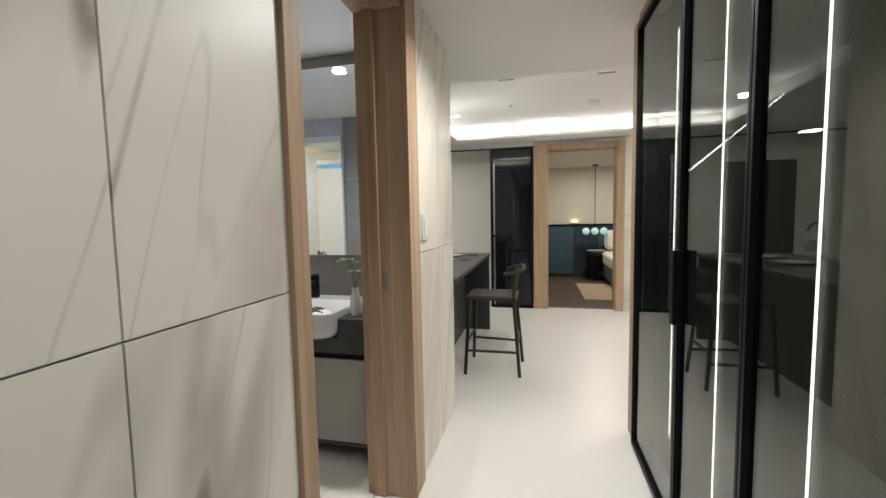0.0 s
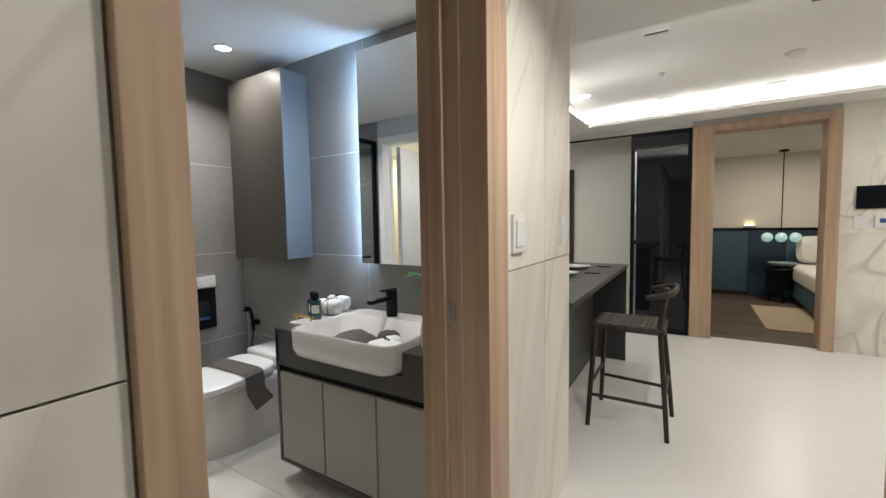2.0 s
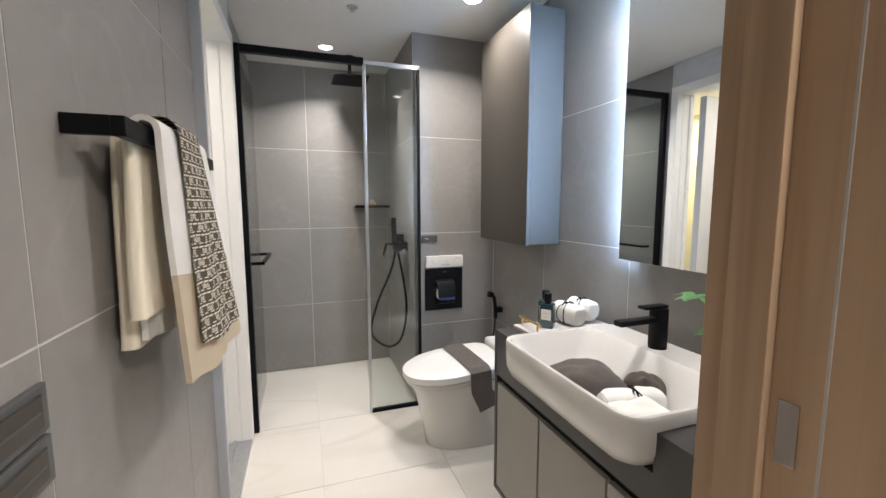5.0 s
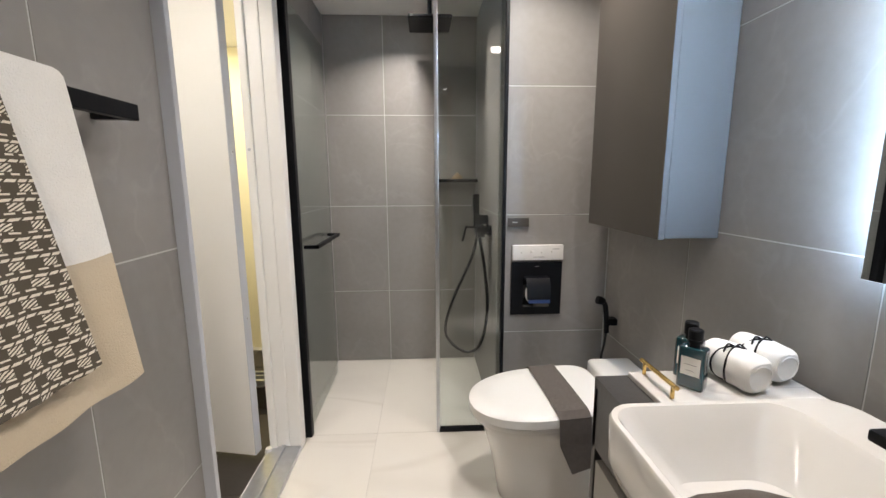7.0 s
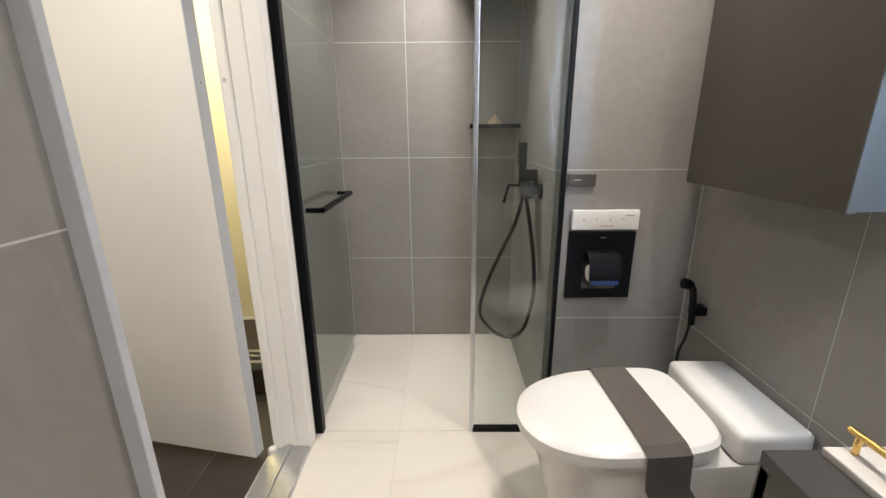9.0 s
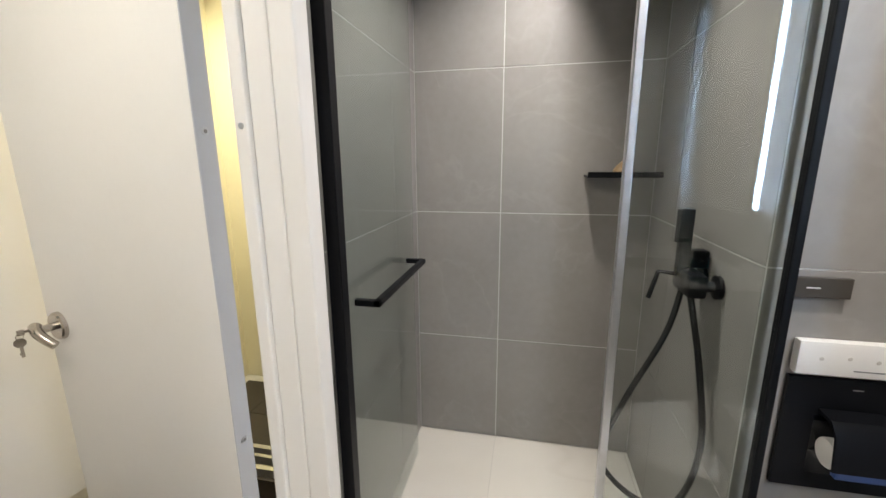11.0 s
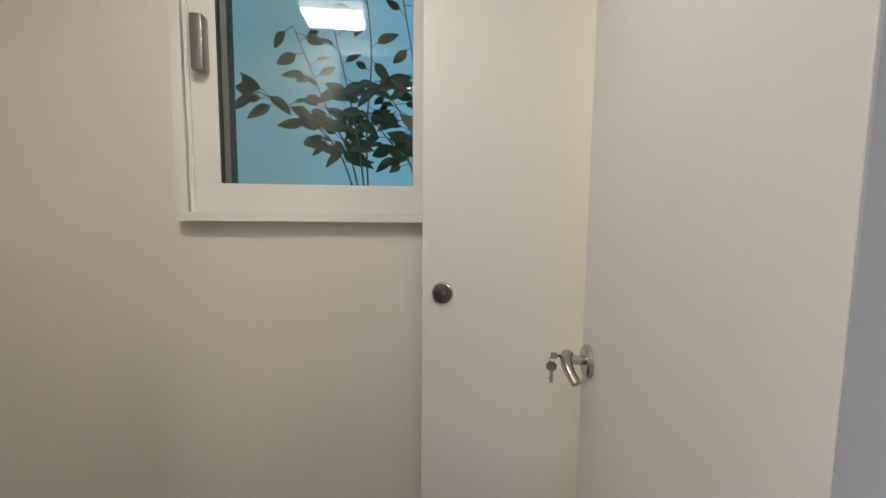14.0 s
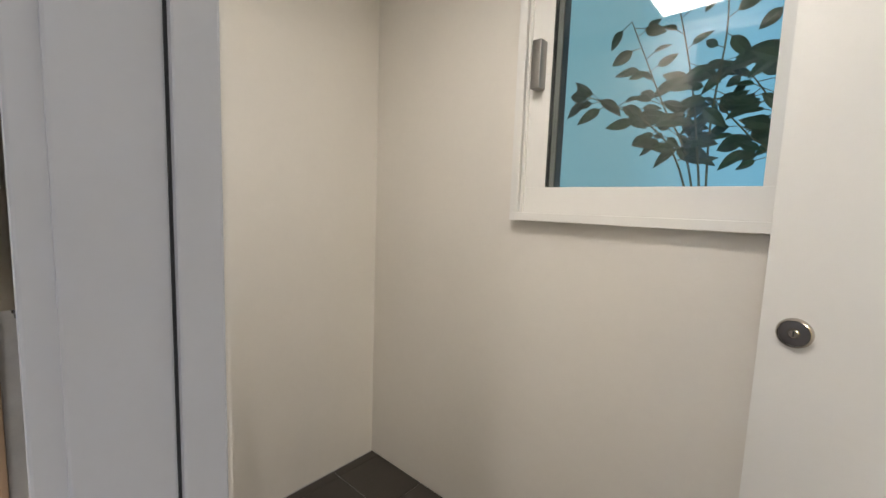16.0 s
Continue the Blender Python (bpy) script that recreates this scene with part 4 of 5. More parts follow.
def cloth(name, x0, x1, front, back, yc, r, zt, material, parent, label="", waves=0.006, seed=1, thick=0.004, taper=0.0, split=None, second=None, seconds_label="", fold=0.0):
    """A cloth over the rail: down the wall side to z=back, over the bar, down the front to z=front."""
    nu, rows = 22, []
    prof = [(yc - r, back + (zt - back) * k / 10) for k in range(10)]
    prof += [(yc - r * math.cos(math.pi * k / 8), zt + r * math.sin(math.pi * k / 8)) for k in range(9)]
    prof += [(yc + r, zt - (zt - front) * k / 18) for k in range(1, 19)]

    def build(a, b):
        bm = bmesh.new()
        rows = []
        for y, z in prof[a:b]:
            row = []
            drop = max(0, zt - z)
            for i in range(nu + 1):
                u = i / nu
                x = x0 + (x1 - x0) * u + (u - 0.5) * taper * drop
                w = waves * min(1, drop * 5) * (math.sin(u * 9 + seed) + 0.5 * math.sin(u * 21 + 2 * seed + drop * 4))
                bulge = fold * drop * (1.0 - 0.55 * u ** 1.5 if y > yc else 0)
                row.append(bm.verts.new((x, max(0.742, y + w + bulge), z - 0.012 * math.sin(u * 3.1) * (drop > 0.2))))
            rows.append(row)
        for p, q in zip(rows, rows[1:]):
            for i in range(nu):
                bm.faces.new((p[i], p[i + 1], q[i + 1], q[i]))
        bmesh.ops.recalc_face_normals(bm, faces=bm.faces)
        bmesh.ops.solidify(bm, geom=bm.faces[:], thickness=thick)
        return bm
    if split is None:
        return part(name, build(0, len(prof)), material, parent, label, smooth=True)
    cut = next(k for k, (y, z) in enumerate(prof) if y > yc and z < split)
    part(name, build(0, cut + 1), material, parent, label, smooth=True)
    part("border", build(cut, len(prof)), second, parent, seconds_label, smooth=True)


def stripe_material():
    m = bpy.data.materials.new("woven_stripe")
    m.use_nodes = True
    n, l = m.node_tree.nodes, m.node_tree.links
    b = n["Principled BSDF"]
    b.inputs["Roughness"].default_value = 0.95
    tc = n.new("ShaderNodeTexCoord")
    sx = n.new("ShaderNodeSeparateXYZ")
    l.new(tc.outputs["Object"], sx.inputs[0])
    nz = n.new("ShaderNodeTexNoise")
    nz.inputs["Scale"].default_value = 35
    l.new(tc.outputs["Object"], nz.inputs["Vector"])

    def math_(op, a, b_=None, c=None):
        q = n.new("ShaderNodeMath")
        q.operation = op
        for i, v in enumerate((a, b_, c)):
            if v is None:
                continue
            if isinstance(v, (int, float)):
                q.inputs[i].default_value = v
            else:
                l.new(v, q.inputs[i])
        return q.outputs[0]
    z = math_("MULTIPLY_ADD", nz.outputs["Fac"], 0.003, sx.outputs["Z"])
    level = math_("MULTIPLY", z, 43.0)
    row = math_("FRACT", level)
    step = math_("FLOOR", level)
    xx = math_("MULTIPLY_ADD", nz.outputs["Fac"], 0.002, sx.outputs["X"])
    twill = math_("GREATER_THAN", math_("FRACT", math_("MULTIPLY", math_("MULTIPLY_ADD", z, 1.5, xx), 150.0)), 0.46)
    block = math_("GREATER_THAN", math_("FRACT", math_("MULTIPLY", math_("MULTIPLY_ADD", step, 0.016, xx), 30.0)), 0.52)
    band = math_("MULTIPLY", math_("GREATER_THAN", row, 0.50), math_("LESS_THAN", row, 0.92))
    dash = math_("GREATER_THAN", math_("FRACT", math_("MULTIPLY", math_("MULTIPLY_ADD", z, 1.0, xx), 75.0)), 0.22)
    line = math_("MULTIPLY", math_("LESS_THAN", row, 0.15), dash)
    low = math_("MULTIPLY", math_("MULTIPLY", math_("GREATER_THAN", row, 0.34), math_("LESS_THAN", row, 0.44)), math_("GREATER_THAN", math_("FRACT", math_("MULTIPLY", xx, 60.0)), 0.4))
    fac = math_("MAXIMUM", math_("MAXIMUM", line, low), math_("MULTIPLY", band, math_("MULTIPLY", twill, block)))
    mix = n.new("ShaderNodeMix")
    mix.data_type = "RGBA"
    mix.inputs[6].default_value, mix.inputs[7].default_value = (0.075, 0.062, 0.045, 1), (0.66, 0.61, 0.51, 1)
    l.new(fac, mix.inputs[0])
    l.new(mix.outputs[2], b.inputs["Base Color"])
    bp = n.new("ShaderNodeBump")
    bp.inputs["Distance"].default_value, bp.inputs["Strength"].default_value = 0.002, 0.8
    l.new(fac, bp.inputs["Height"])
    l.new(bp.outputs[0], b.inputs["Normal"])
    return m


def towels():
    t = empty("hand_towel", (-0.63, 0.82, 1.4), label="white towel with a beige border hung over the black rail", category="towel")
    cloth("towel_cloth", -0.765, -0.425, 0.972, 1.06, 0.809, 0.024, 1.425, M_TOWW, t, waves=0.006, seed=2, thick=0.010, split=1.18, second=M_TOWB, seconds_label="beige border", fold=0.115)
    for k, (ya, yb, zb, xb) in enumerate(((0.747, 0.778, 1.04, -0.432), (0.775, 0.802, 1.10, -0.398))):
        rings = []
        for i in range(13):
            q = i / 12
            w = 0.004 * math.sin(q * 7 + k * 2)
            rings.append(rounded(-0.60, xb + 0.5 * w + 0.012 * (1 - q), ya + 0.006 * q + w * 0.4 + 0.001, yb - 0.004 * q + w * 0.4, 0.011, zb + (1.418 - zb) * q + 0.006 * (q < 0.01), 4))
        part("back_fold", loft(rings), M_TOWC, t, "cream folded back of the towel", smooth=True)
    s = empty("striped_cloth", (-0.63, 0.85, 1.4), label="brown and cream striped woven cloth hung over the towel", category="cloth")
    cloth("cloth", -0.645, -0.50, 1.03, 1.15, 0.811, 0.033, 1.430, stripe_material(), s, waves=0.004, seed=2, thick=0.002, fold=0.135, taper=0.14)


def towel_wall_things():
    for z in (1.047, 0.979):
        s = empty("wall_socket", (-0.16, 0.74, z), label="dark grey socket plate on grey tiles", category="socket", group="sockets by the door")
        part("plate", box((-0.225, 0.736, z - 0.031), (-0.098, 0.745, z + 0.031), 0.003), M_CABG, s)
        part("cover", box((-0.208, 0.745, z - 0.021), (-0.115, 0.7485, z + 0.021), 0.002), M_CAB, s)
        part("flap_line", box((-0.200, 0.7485, z - 0.0015), (-0.123, 0.7495, z + 0.0015)), M_CABG, s)


# ---- vanity ----
def vanity():
    x0, x1, y0, y1 = -1.055, -0.003, 1.785, 2.27
    v = empty("vanity_cabinet", (-0.53, 2.0, 0.1), label="wall hung vanity cabinet with taupe doors and a charcoal surround", category="cabinet")
    part("body", boxes([((x0, y0, 0.10), (x0 + 0.018, y1, 0.765)), ((x1 - 0.018, y0, 0.10), (x1, y1, 0.765)), ((x0 + 0.018, y0, 0.10), (x1 - 0.018, y1, 0.118)), ((x0 + 0.018, y1 - 0.02, 0.118), (x1 - 0.018, y1, 0.60)),
                        ((x0 + 0.018, y0 + 0.03, 0.118), (x1 - 0.018, y0 + 0.045, 0.60))], 0.001), M_VTOP, v)
    part("grip_channel", box((x0 + 0.018, y0 + 0.02, 0.57), (x1 - 0.018, y0 + 0.04, 0.605)), M_BLACK, v)
    xs = [x0 + 0.018, -0.725, -0.40, -0.075]
    for a, b in zip(xs, xs[1:]):
        part("door", box((a + 0.004, y0 + 0.002, 0.121), (b - 0.004, y0 + 0.022, 0.572), 0.0015), M_VDOOR, v, "taupe door")
    part("filler", box((-0.071, y0 + 0.002, 0.121), (x1 - 0.019, y0 + 0.022, 0.572), 0.0015), M_VTOP, v)
    c = empty("worktop", (-0.53, 2.0, 0.785), label="thick charcoal stone worktop cut out for a basin", category="worktop")
    part("side_panel", box((x0 - 0.003, y0, 0.605), (x0 - 0.0002, y1, 0.79)), M_VTOP, c)
    part("front_panel", box((x0, y0, 0.605), (x1, y0 + 0.02, 0.690)), M_VTOP, c)
    for a, b in ((x0, -0.866), (-0.256, x1)):
        part("front_panel", box((a, y0, 0.69), (b, y0 + 0.02, 0.765)), M_VTOP, c)
        part("slab", box((a, y0, 0.765), (b, y1, 0.79)), M_VTOP, c)
    part("slab", box((-0.866, 2.18, 0.765), (-0.256, y1, 0.79)), M_VTOP, c)


def basin():
    x0, x1, y0, y1, zt = -0.872, -0.25, 1.71, 2.225, 0.826
    b = empty("basin", (-0.55, 1.96, 0.8), label="white ceramic semi-recessed basin with rounded corners", category="basin")
    # outer skin from under, rim, inner bowl
    out = [rounded(x0 + 0.12, x1 - 0.12, y0 + 0.10, 1.95, 0.06, 0.672), rounded(x0 + 0.05, x1 - 0.05, y0 + 0.04, 2.05, 0.07, 0.684), rounded(x0 + 0.016, x1 - 0.016, y0 + 0.012, y1 - 0.004, 0.062, 0.705),
           rounded(x0 + 0.002, x1 - 0.002, y0 + 0.002, y1, 0.062, 0.735), rounded(x0, x1, y0, y1, 0.062, zt - 0.006), rounded(x0 + 0.004, x1 - 0.004, y0 + 0.004, y1 - 0.004, 0.059, zt),
           rounded(x0 + 0.014, x1 - 0.014, y0 + 0.014, y1 - 0.125, 0.052, zt - 0.001), rounded(x0 + 0.022, x1 - 0.022, y0 + 0.022, y1 - 0.135, 0.048, zt - 0.010),
           rounded(x0 + 0.045, x1 - 0.045, y0 + 0.045, y1 - 0.16, 0.06, zt - 0.06), rounded(x0 + 0.09, x1 - 0.09, y0 + 0.09, y1 - 0.20, 0.06, zt - 0.115), rounded(x0 + 0.2, x1 - 0.2, y0 + 0.18, y1 - 0.26, 0.03, zt - 0.122)]
    part("bowl", loft(out), M_CERAM, b, smooth=True)
    part("drain", lathe([(0, 0.004), (0.02, 0.004), (0.024, 0.0)], (-0.552, 1.93, zt - 0.122), (0, 0, 1), 24), M_CHROME, b, smooth=True)
    f = empty("faucet", (-0.595, 2.15, zt), label="matt black basin mixer tap with a flat lever", category="tap")
    part("body", box((-0.617, 2.128, zt), (-0.573, 2.172, zt + 0.135), 0.008), M_BLACK, f, smooth=True)
    part("foot", lathe([(0.028, 0), (0.028, 0.004), (0.024, 0.006)], (-0.595, 2.15, zt)), M_BLACK, f)
    part("spout", box((-0.612, 1.98, zt + 0.088), (-0.578, 2.14, zt + 0.106), 0.004), M_BLACK, f, smooth=True)
    part("lever", box((-0.612, 2.075, zt + 0.135), (-0.578, 2.172, zt + 0.145), 0.003), M_BLACK, f, smooth=True)


def folded_cloth(name, place, turn, size, material, label, lumps=0.012, group=""):
    """A soft folded cloth lying in the basin."""
    cx, cy, z = place
    e = empty(name, place, label=label, category="cloth", group=group)
    bm = bmesh.new()
    n = 14
    w, d, h = size
    ca, sa = math.cos(radians(turn)), math.sin(radians(turn))
    grid = []
    for i in range(n + 1):
        row = []
        for j in range(n + 1):
            u, v = i / n * 2 - 1, j / n * 2 - 1
            hh = h * (1 - abs(u) ** 3) ** 0.6 * (1 - abs(v) ** 4) ** 0.5 + lumps * noise.noise(Vector((u * 2.2 + cx * 9, v * 2.2, cy * 7))) * (1 - abs(u) ** 4)
            x, y = u * w / 2, v * d / 2
            row.append(bm.verts.new((cx + x * ca - y * sa, cy + x * sa + y * ca, z + max(hh, 0.001))))
        grid.append(row)
    for a, b in zip(grid, grid[1:]):
        for j in range(n):
            bm.faces.new((a[j], b[j], b[j + 1], a[j + 1]))
    bmesh.ops.recalc_face_normals(bm, faces=bm.faces)
    bmesh.ops.solidify(bm, geom=bm.faces[:], thickness=0.004)
    part("cloth", bm, material, e, smooth=True)


def rolled_towel(name, a, b, radius, label, group="rolled towels"):
    """A rolled towel tied with a dark cord."""
    a, b = Vector(a), Vector(b)
    d = (b - a).normalized()
    e = empty(name, (a + b) / 2, label=label, category="towel", group=group)
    up = Vector((0, 0, 1))
    side = d.cross(up).normalized()
    up = side.cross(d)
    rings = []
    L = (b - a).length
    steps = 36
    for s in range(15):
        t = s / 14
        ring = []
        end = min(t, 1 - t)
        rr = radius * (0.74 + 0.26 * min(1, end * 7) ** 0.5) * (0.93 if s == 7 else 1)
        for k in range(steps):
            th = 2 * math.pi * k / steps
            r = rr * (1 + 0.035 * math.sin(3 * th + t * 3) + (0.07 if 4 <= k <= 6 else 0)) * (1 + 0.09 * noise.noise(Vector((math.cos(th) * 1.6 + a.x * 9, math.sin(th) * 1.6, t * 4 + a.y * 5))) + 0.025 * noise.noise(Vector((math.cos(th) * 9, math.sin(th) * 9, t * 22))))
            ring.append(a + d * L * t + side * r * math.cos(th) + up * r * math.sin(th))
        rings.append(ring)
    part("roll", loft(rings), M_TOWW, e, smooth=True)
    sp = []
    for k in range(60):
        th = k * 0.42
        r = radius * 0.82 * (1 - k / 66)
        sp.append(a - d * 0.002 + side * r * math.cos(th) + up * r * math.sin(th))
    part("end_fold", tube(sp[6:22], 0.0014, 6), M_TOWW, e, smooth=True)
    for tilt in (0.45, -0.45):
        ring = [(a + b) / 2 + (side * math.cos(t) + up * math.sin(t)) * (radius * 1.0) + d * radius * tilt * math.cos(t) for t in [2 * math.pi * k / 28 for k in range(29)]]
        part("cord", tube(ring, 0.0025, 8), M_BLACK, e, "thin black cord", smooth=True)
    c = (a + b) / 2 + up * radius
    part("bow", tube(smooth_line([c + side * 0.03 - up * 0.008, c + side * 0.012 + up * 0.004, c, c - side * 0.012 + d * 0.008 + up * 0.004, c - side * 0.03 - up * 0.01], 4), 0.0022, 6), M_BLACK, e, smooth=True)


def tray_things():
    z = 0.79
    t = empty("tray", (-0.965, 2.02, z), label="white marble tray with brass handles on the worktop", category="tray")
    part("slab", box((-1.05, 1.865, z), (-0.885, 2.24, z + 0.014), 0.003), M_TRAY, t)
    for y in (1.898,):
        part("handle", tube([(-1.050, 1.898, z + 0.045), (-0.905, 1.898, z + 0.045)], 0.0055, 12), M_GOLD, t, "brass bar handle", smooth=True)
        for xx in (-1.035, -0.92):
            part("handle_post", tube([(xx, y, z + 0.012), (xx, y, z + 0.044)], 0.0045, 10), M_GOLD, t, smooth=True)
    for bx, by in ((-0.966, 1.972), (-1.016, 1.996)):
        b = empty("bottle", (bx, by, z + 0.014), label="dark teal glass bottle with a black cap and pale label", category="bottle", group="bottles on the tray")
        m = pose(bx, by, z + 0.014, 0, 0, 38)
        part("glass", turned(box((-0.028, -0.018, 0), (0.028, 0.018, 0.101), 0.007, seg=3), m), M_BOTTLE, b, smooth=True)
        part("neck", turned(lathe([(0.012, 0), (0.012, 0.012), (0.0155, 0.012), (0.0155, 0.018), (0.0145, 0.019), (0.0155, 0.020), (0.0155, 0.040), (0.013, 0.043), (0, 0.043)], (0, 0, 0.099), steps=24), m), M_BLACK, b, "black cap", smooth=True)
        lb = part("label", turned(box((-0.020, -0.0188, 0.035), (0.020, -0.0182, 0.078)), m), M_LABEL, b, "pale paper label")
        part("label_print", turned(boxes([((-0.013, -0.0190, 0.060), (0.013, -0.01885, 0.0614)), ((-0.009, -0.0190, 0.046), (0.009, -0.01885, 0.0472))]), m), M_INK, lb)
    rolled_towel("rolled_towel", (-0.918, 2.095, z + 0.058), (-1.058, 2.078, z + 0.058), 0.044, "white rolled towel tied with black cord on the tray")
    rolled_towel("rolled_towel", (-0.955, 2.190, z + 0.062), (-1.085, 2.172, z + 0.062), 0.043, "white rolled towel tied with black cord beside the wall")
    rolled_towel("rolled_washcloth", (-0.44, 1.80, 0.762), (-0.40, 1.96, 0.762), 0.04, "white rolled washcloth lying in the basin", "washcloths in the basin")
    folded_cloth("folded_cloth", (-0.585, 1.855, 0.725), 75, (0.24, 0.19, 0.085), M_BROWNC, "brown folded cloth lying in the white basin", group="washcloths in the basin")
    folded_cloth("folded_cloth", (-0.50, 2.0, 0.735), 30, (0.12, 0.09, 0.06), M_BROWNC, "small brown folded cloth tucked behind the washcloth", group="washcloths in the basin")
    folded_cloth("folded_cloth", (-0.36, 1.84, 0.735), 80, (0.2, 0.12, 0.06), M_LINEN, "white washcloth lying at the front of the basin", group="washcloths in the basin")
    # a small green plant beside the basin
    px, py = -0.195, 1.89
    p = empty("plant", (px, py, z), label="small green plant in a white vase beside the basin", category="plant")
    part("pot", lathe([(0, 0), (0.028, 0), (0.034, 0.03), (0.030, 0.09), (0.018, 0.13), (0.020, 0.15), (0.016, 0.15), (0.014, 0.13), (0, 0.06)], (px, py, z)), M_CERAM, p, smooth=True)
    bm = bmesh.new()
    tips = []
    for k in range(11):
        a = k * 2.4
        tip = Vector((px + 0.055 * math.cos(a), py + 0.06 * math.sin(a), z + 0.25 + 0.08 * ((k * 7) % 5) / 5))
        tips.append((tip, a))
        tube(smooth_line([(px, py, z + 0.12), ((px + tip.x) / 2, (py + tip.y) / 2, tip.z - 0.03), tip], 3), 0.0013, 5, bm)
    part("stems", bm, M_STEM, p)
    for tip, a in tips:
        for da in (-0.7, 0.7):
            part("leaf", leaf_mesh(tip, Vector((math.cos(a + da), math.sin(a + da), 0.1)), Vector((0, 0, 1)), 0.045, 0.032), M_LEAF_FRESH, p)


def leaf_mesh(root, way, up, length, width, bm=None, curl=0.25):
    bm = bm or bmesh.new()
    way = way.normalized()
    side = way.cross(up).normalized()
    nn = side.cross(way)
    left, right, mid = [], [], []
    for k in range(7):
        t = k / 6
        w = width / 2 * math.sin(math.pi * min(1, t ** 0.75)) ** 0.9 * (1 if k < 6 else 0) + 0.0004
        c = root + way * length * t - nn * curl * length * t * t
        mid.append(bm.verts.new(c))
        left.append(bm.verts.new(c + side * w + nn * w * 0.25))
        right.append(bm.verts.new(c - side * w + nn * w * 0.25))
    for k in range(6):
        bm.faces.new((mid[k], mid[k + 1], left[k + 1], left[k]))
        bm.faces.new((mid[k], right[k], right[k + 1], mid[k + 1]))
    return bm


def mirror_and_cabinet():
    m = empty("wall_mirror", (-0.48, 2.25, 1.67), label="large frameless mirror with cool light glowing round its edges", category="mirror")
    part("glass", box((-0.854, 2.214, 1.086), (-0.030, 2.220, 2.244), 0.001), M_MIRROR, m)
    part("back_box", box((-0.832, 2.221, 1.11), (-0.05, 2.272, 2.22)), M_PLASTIC, m)
    part("light_strip", box((-0.850, 2.2205, 1.12), (-0.8325, 2.242, 2.21)), M_MIRLED, m, "cool white light strip")
    part("light_strip", box((-0.0495, 2.2205, 1.12), (-0.034, 2.242, 2.21)), M_MIRLED, m, "cool white light strip")
    c = empty("wall_cabinet", (-1.58, 2.17, 1.66), label="tall bronze wall cabinet over the toilet", category="cabinet")
    part("body", box((-1.853, 2.098, 1.103), (-1.323, 2.270, 2.22), 0.001), M_CABG, c)
    part("door", box((-1.855, 2.078, 1.100), (-1.324, 2.096, 2.222), 0.001), M_CAB, c, "dark bronze door")
    part("edge", box((-1.324, 2.078, 1.100), (-1.3205, 2.096, 2.222), 0.001), M_CABG, c)


def switches():
    for y0, y1, lab in ((1.785, 1.915, "white wall switch plate on marble beside the oak frame"), (2.35, 2.45, "white wall switch plate near the marble corner")):
        s = empty("wall_switch", (0.21, (y0 + y1) / 2, 1.25), label=lab, category="switch", group="hall switches")
        part("plate", box((0.209, y0 + 0.012, 1.198), (0.221, y1 - 0.012, 1.328), 0.003), M_PLASTIC, s)
        part("rocker", box((0.221, y0 + 0.03, 1.218), (0.226, y1 - 0.03, 1.308), 0.002), M_PLASTIC, s)
    for lab, lo, hi, mm, nm in (("black wall pad screen on the marble wall", (2.0, 5.72, 1.365), (2.235, 5.741, 1.575), M_BLGLASS, "wall_pad"),
                                ("small white thermostat on the marble wall", (2.13, 5.725, 1.19), (2.235, 5.741, 1.30), M_PLASTIC, "thermostat"),
                                ("white switch plate on the marble wall", (1.99, 5.728, 1.19), (2.09, 5.741, 1.30), M_PLASTIC, "wall_switch")):
        s = empty(nm, ((lo[0] + hi[0]) / 2, 5.74, lo[2]), label=lab, category=nm.replace("_", " "))
        part("body", box(lo, hi, 0.003), mm, s)
        if nm == "thermostat":
            part("display", box((2.16, 5.7235, 1.235), (2.205, 5.7249, 1.275)), M_BLUEROLL, s)


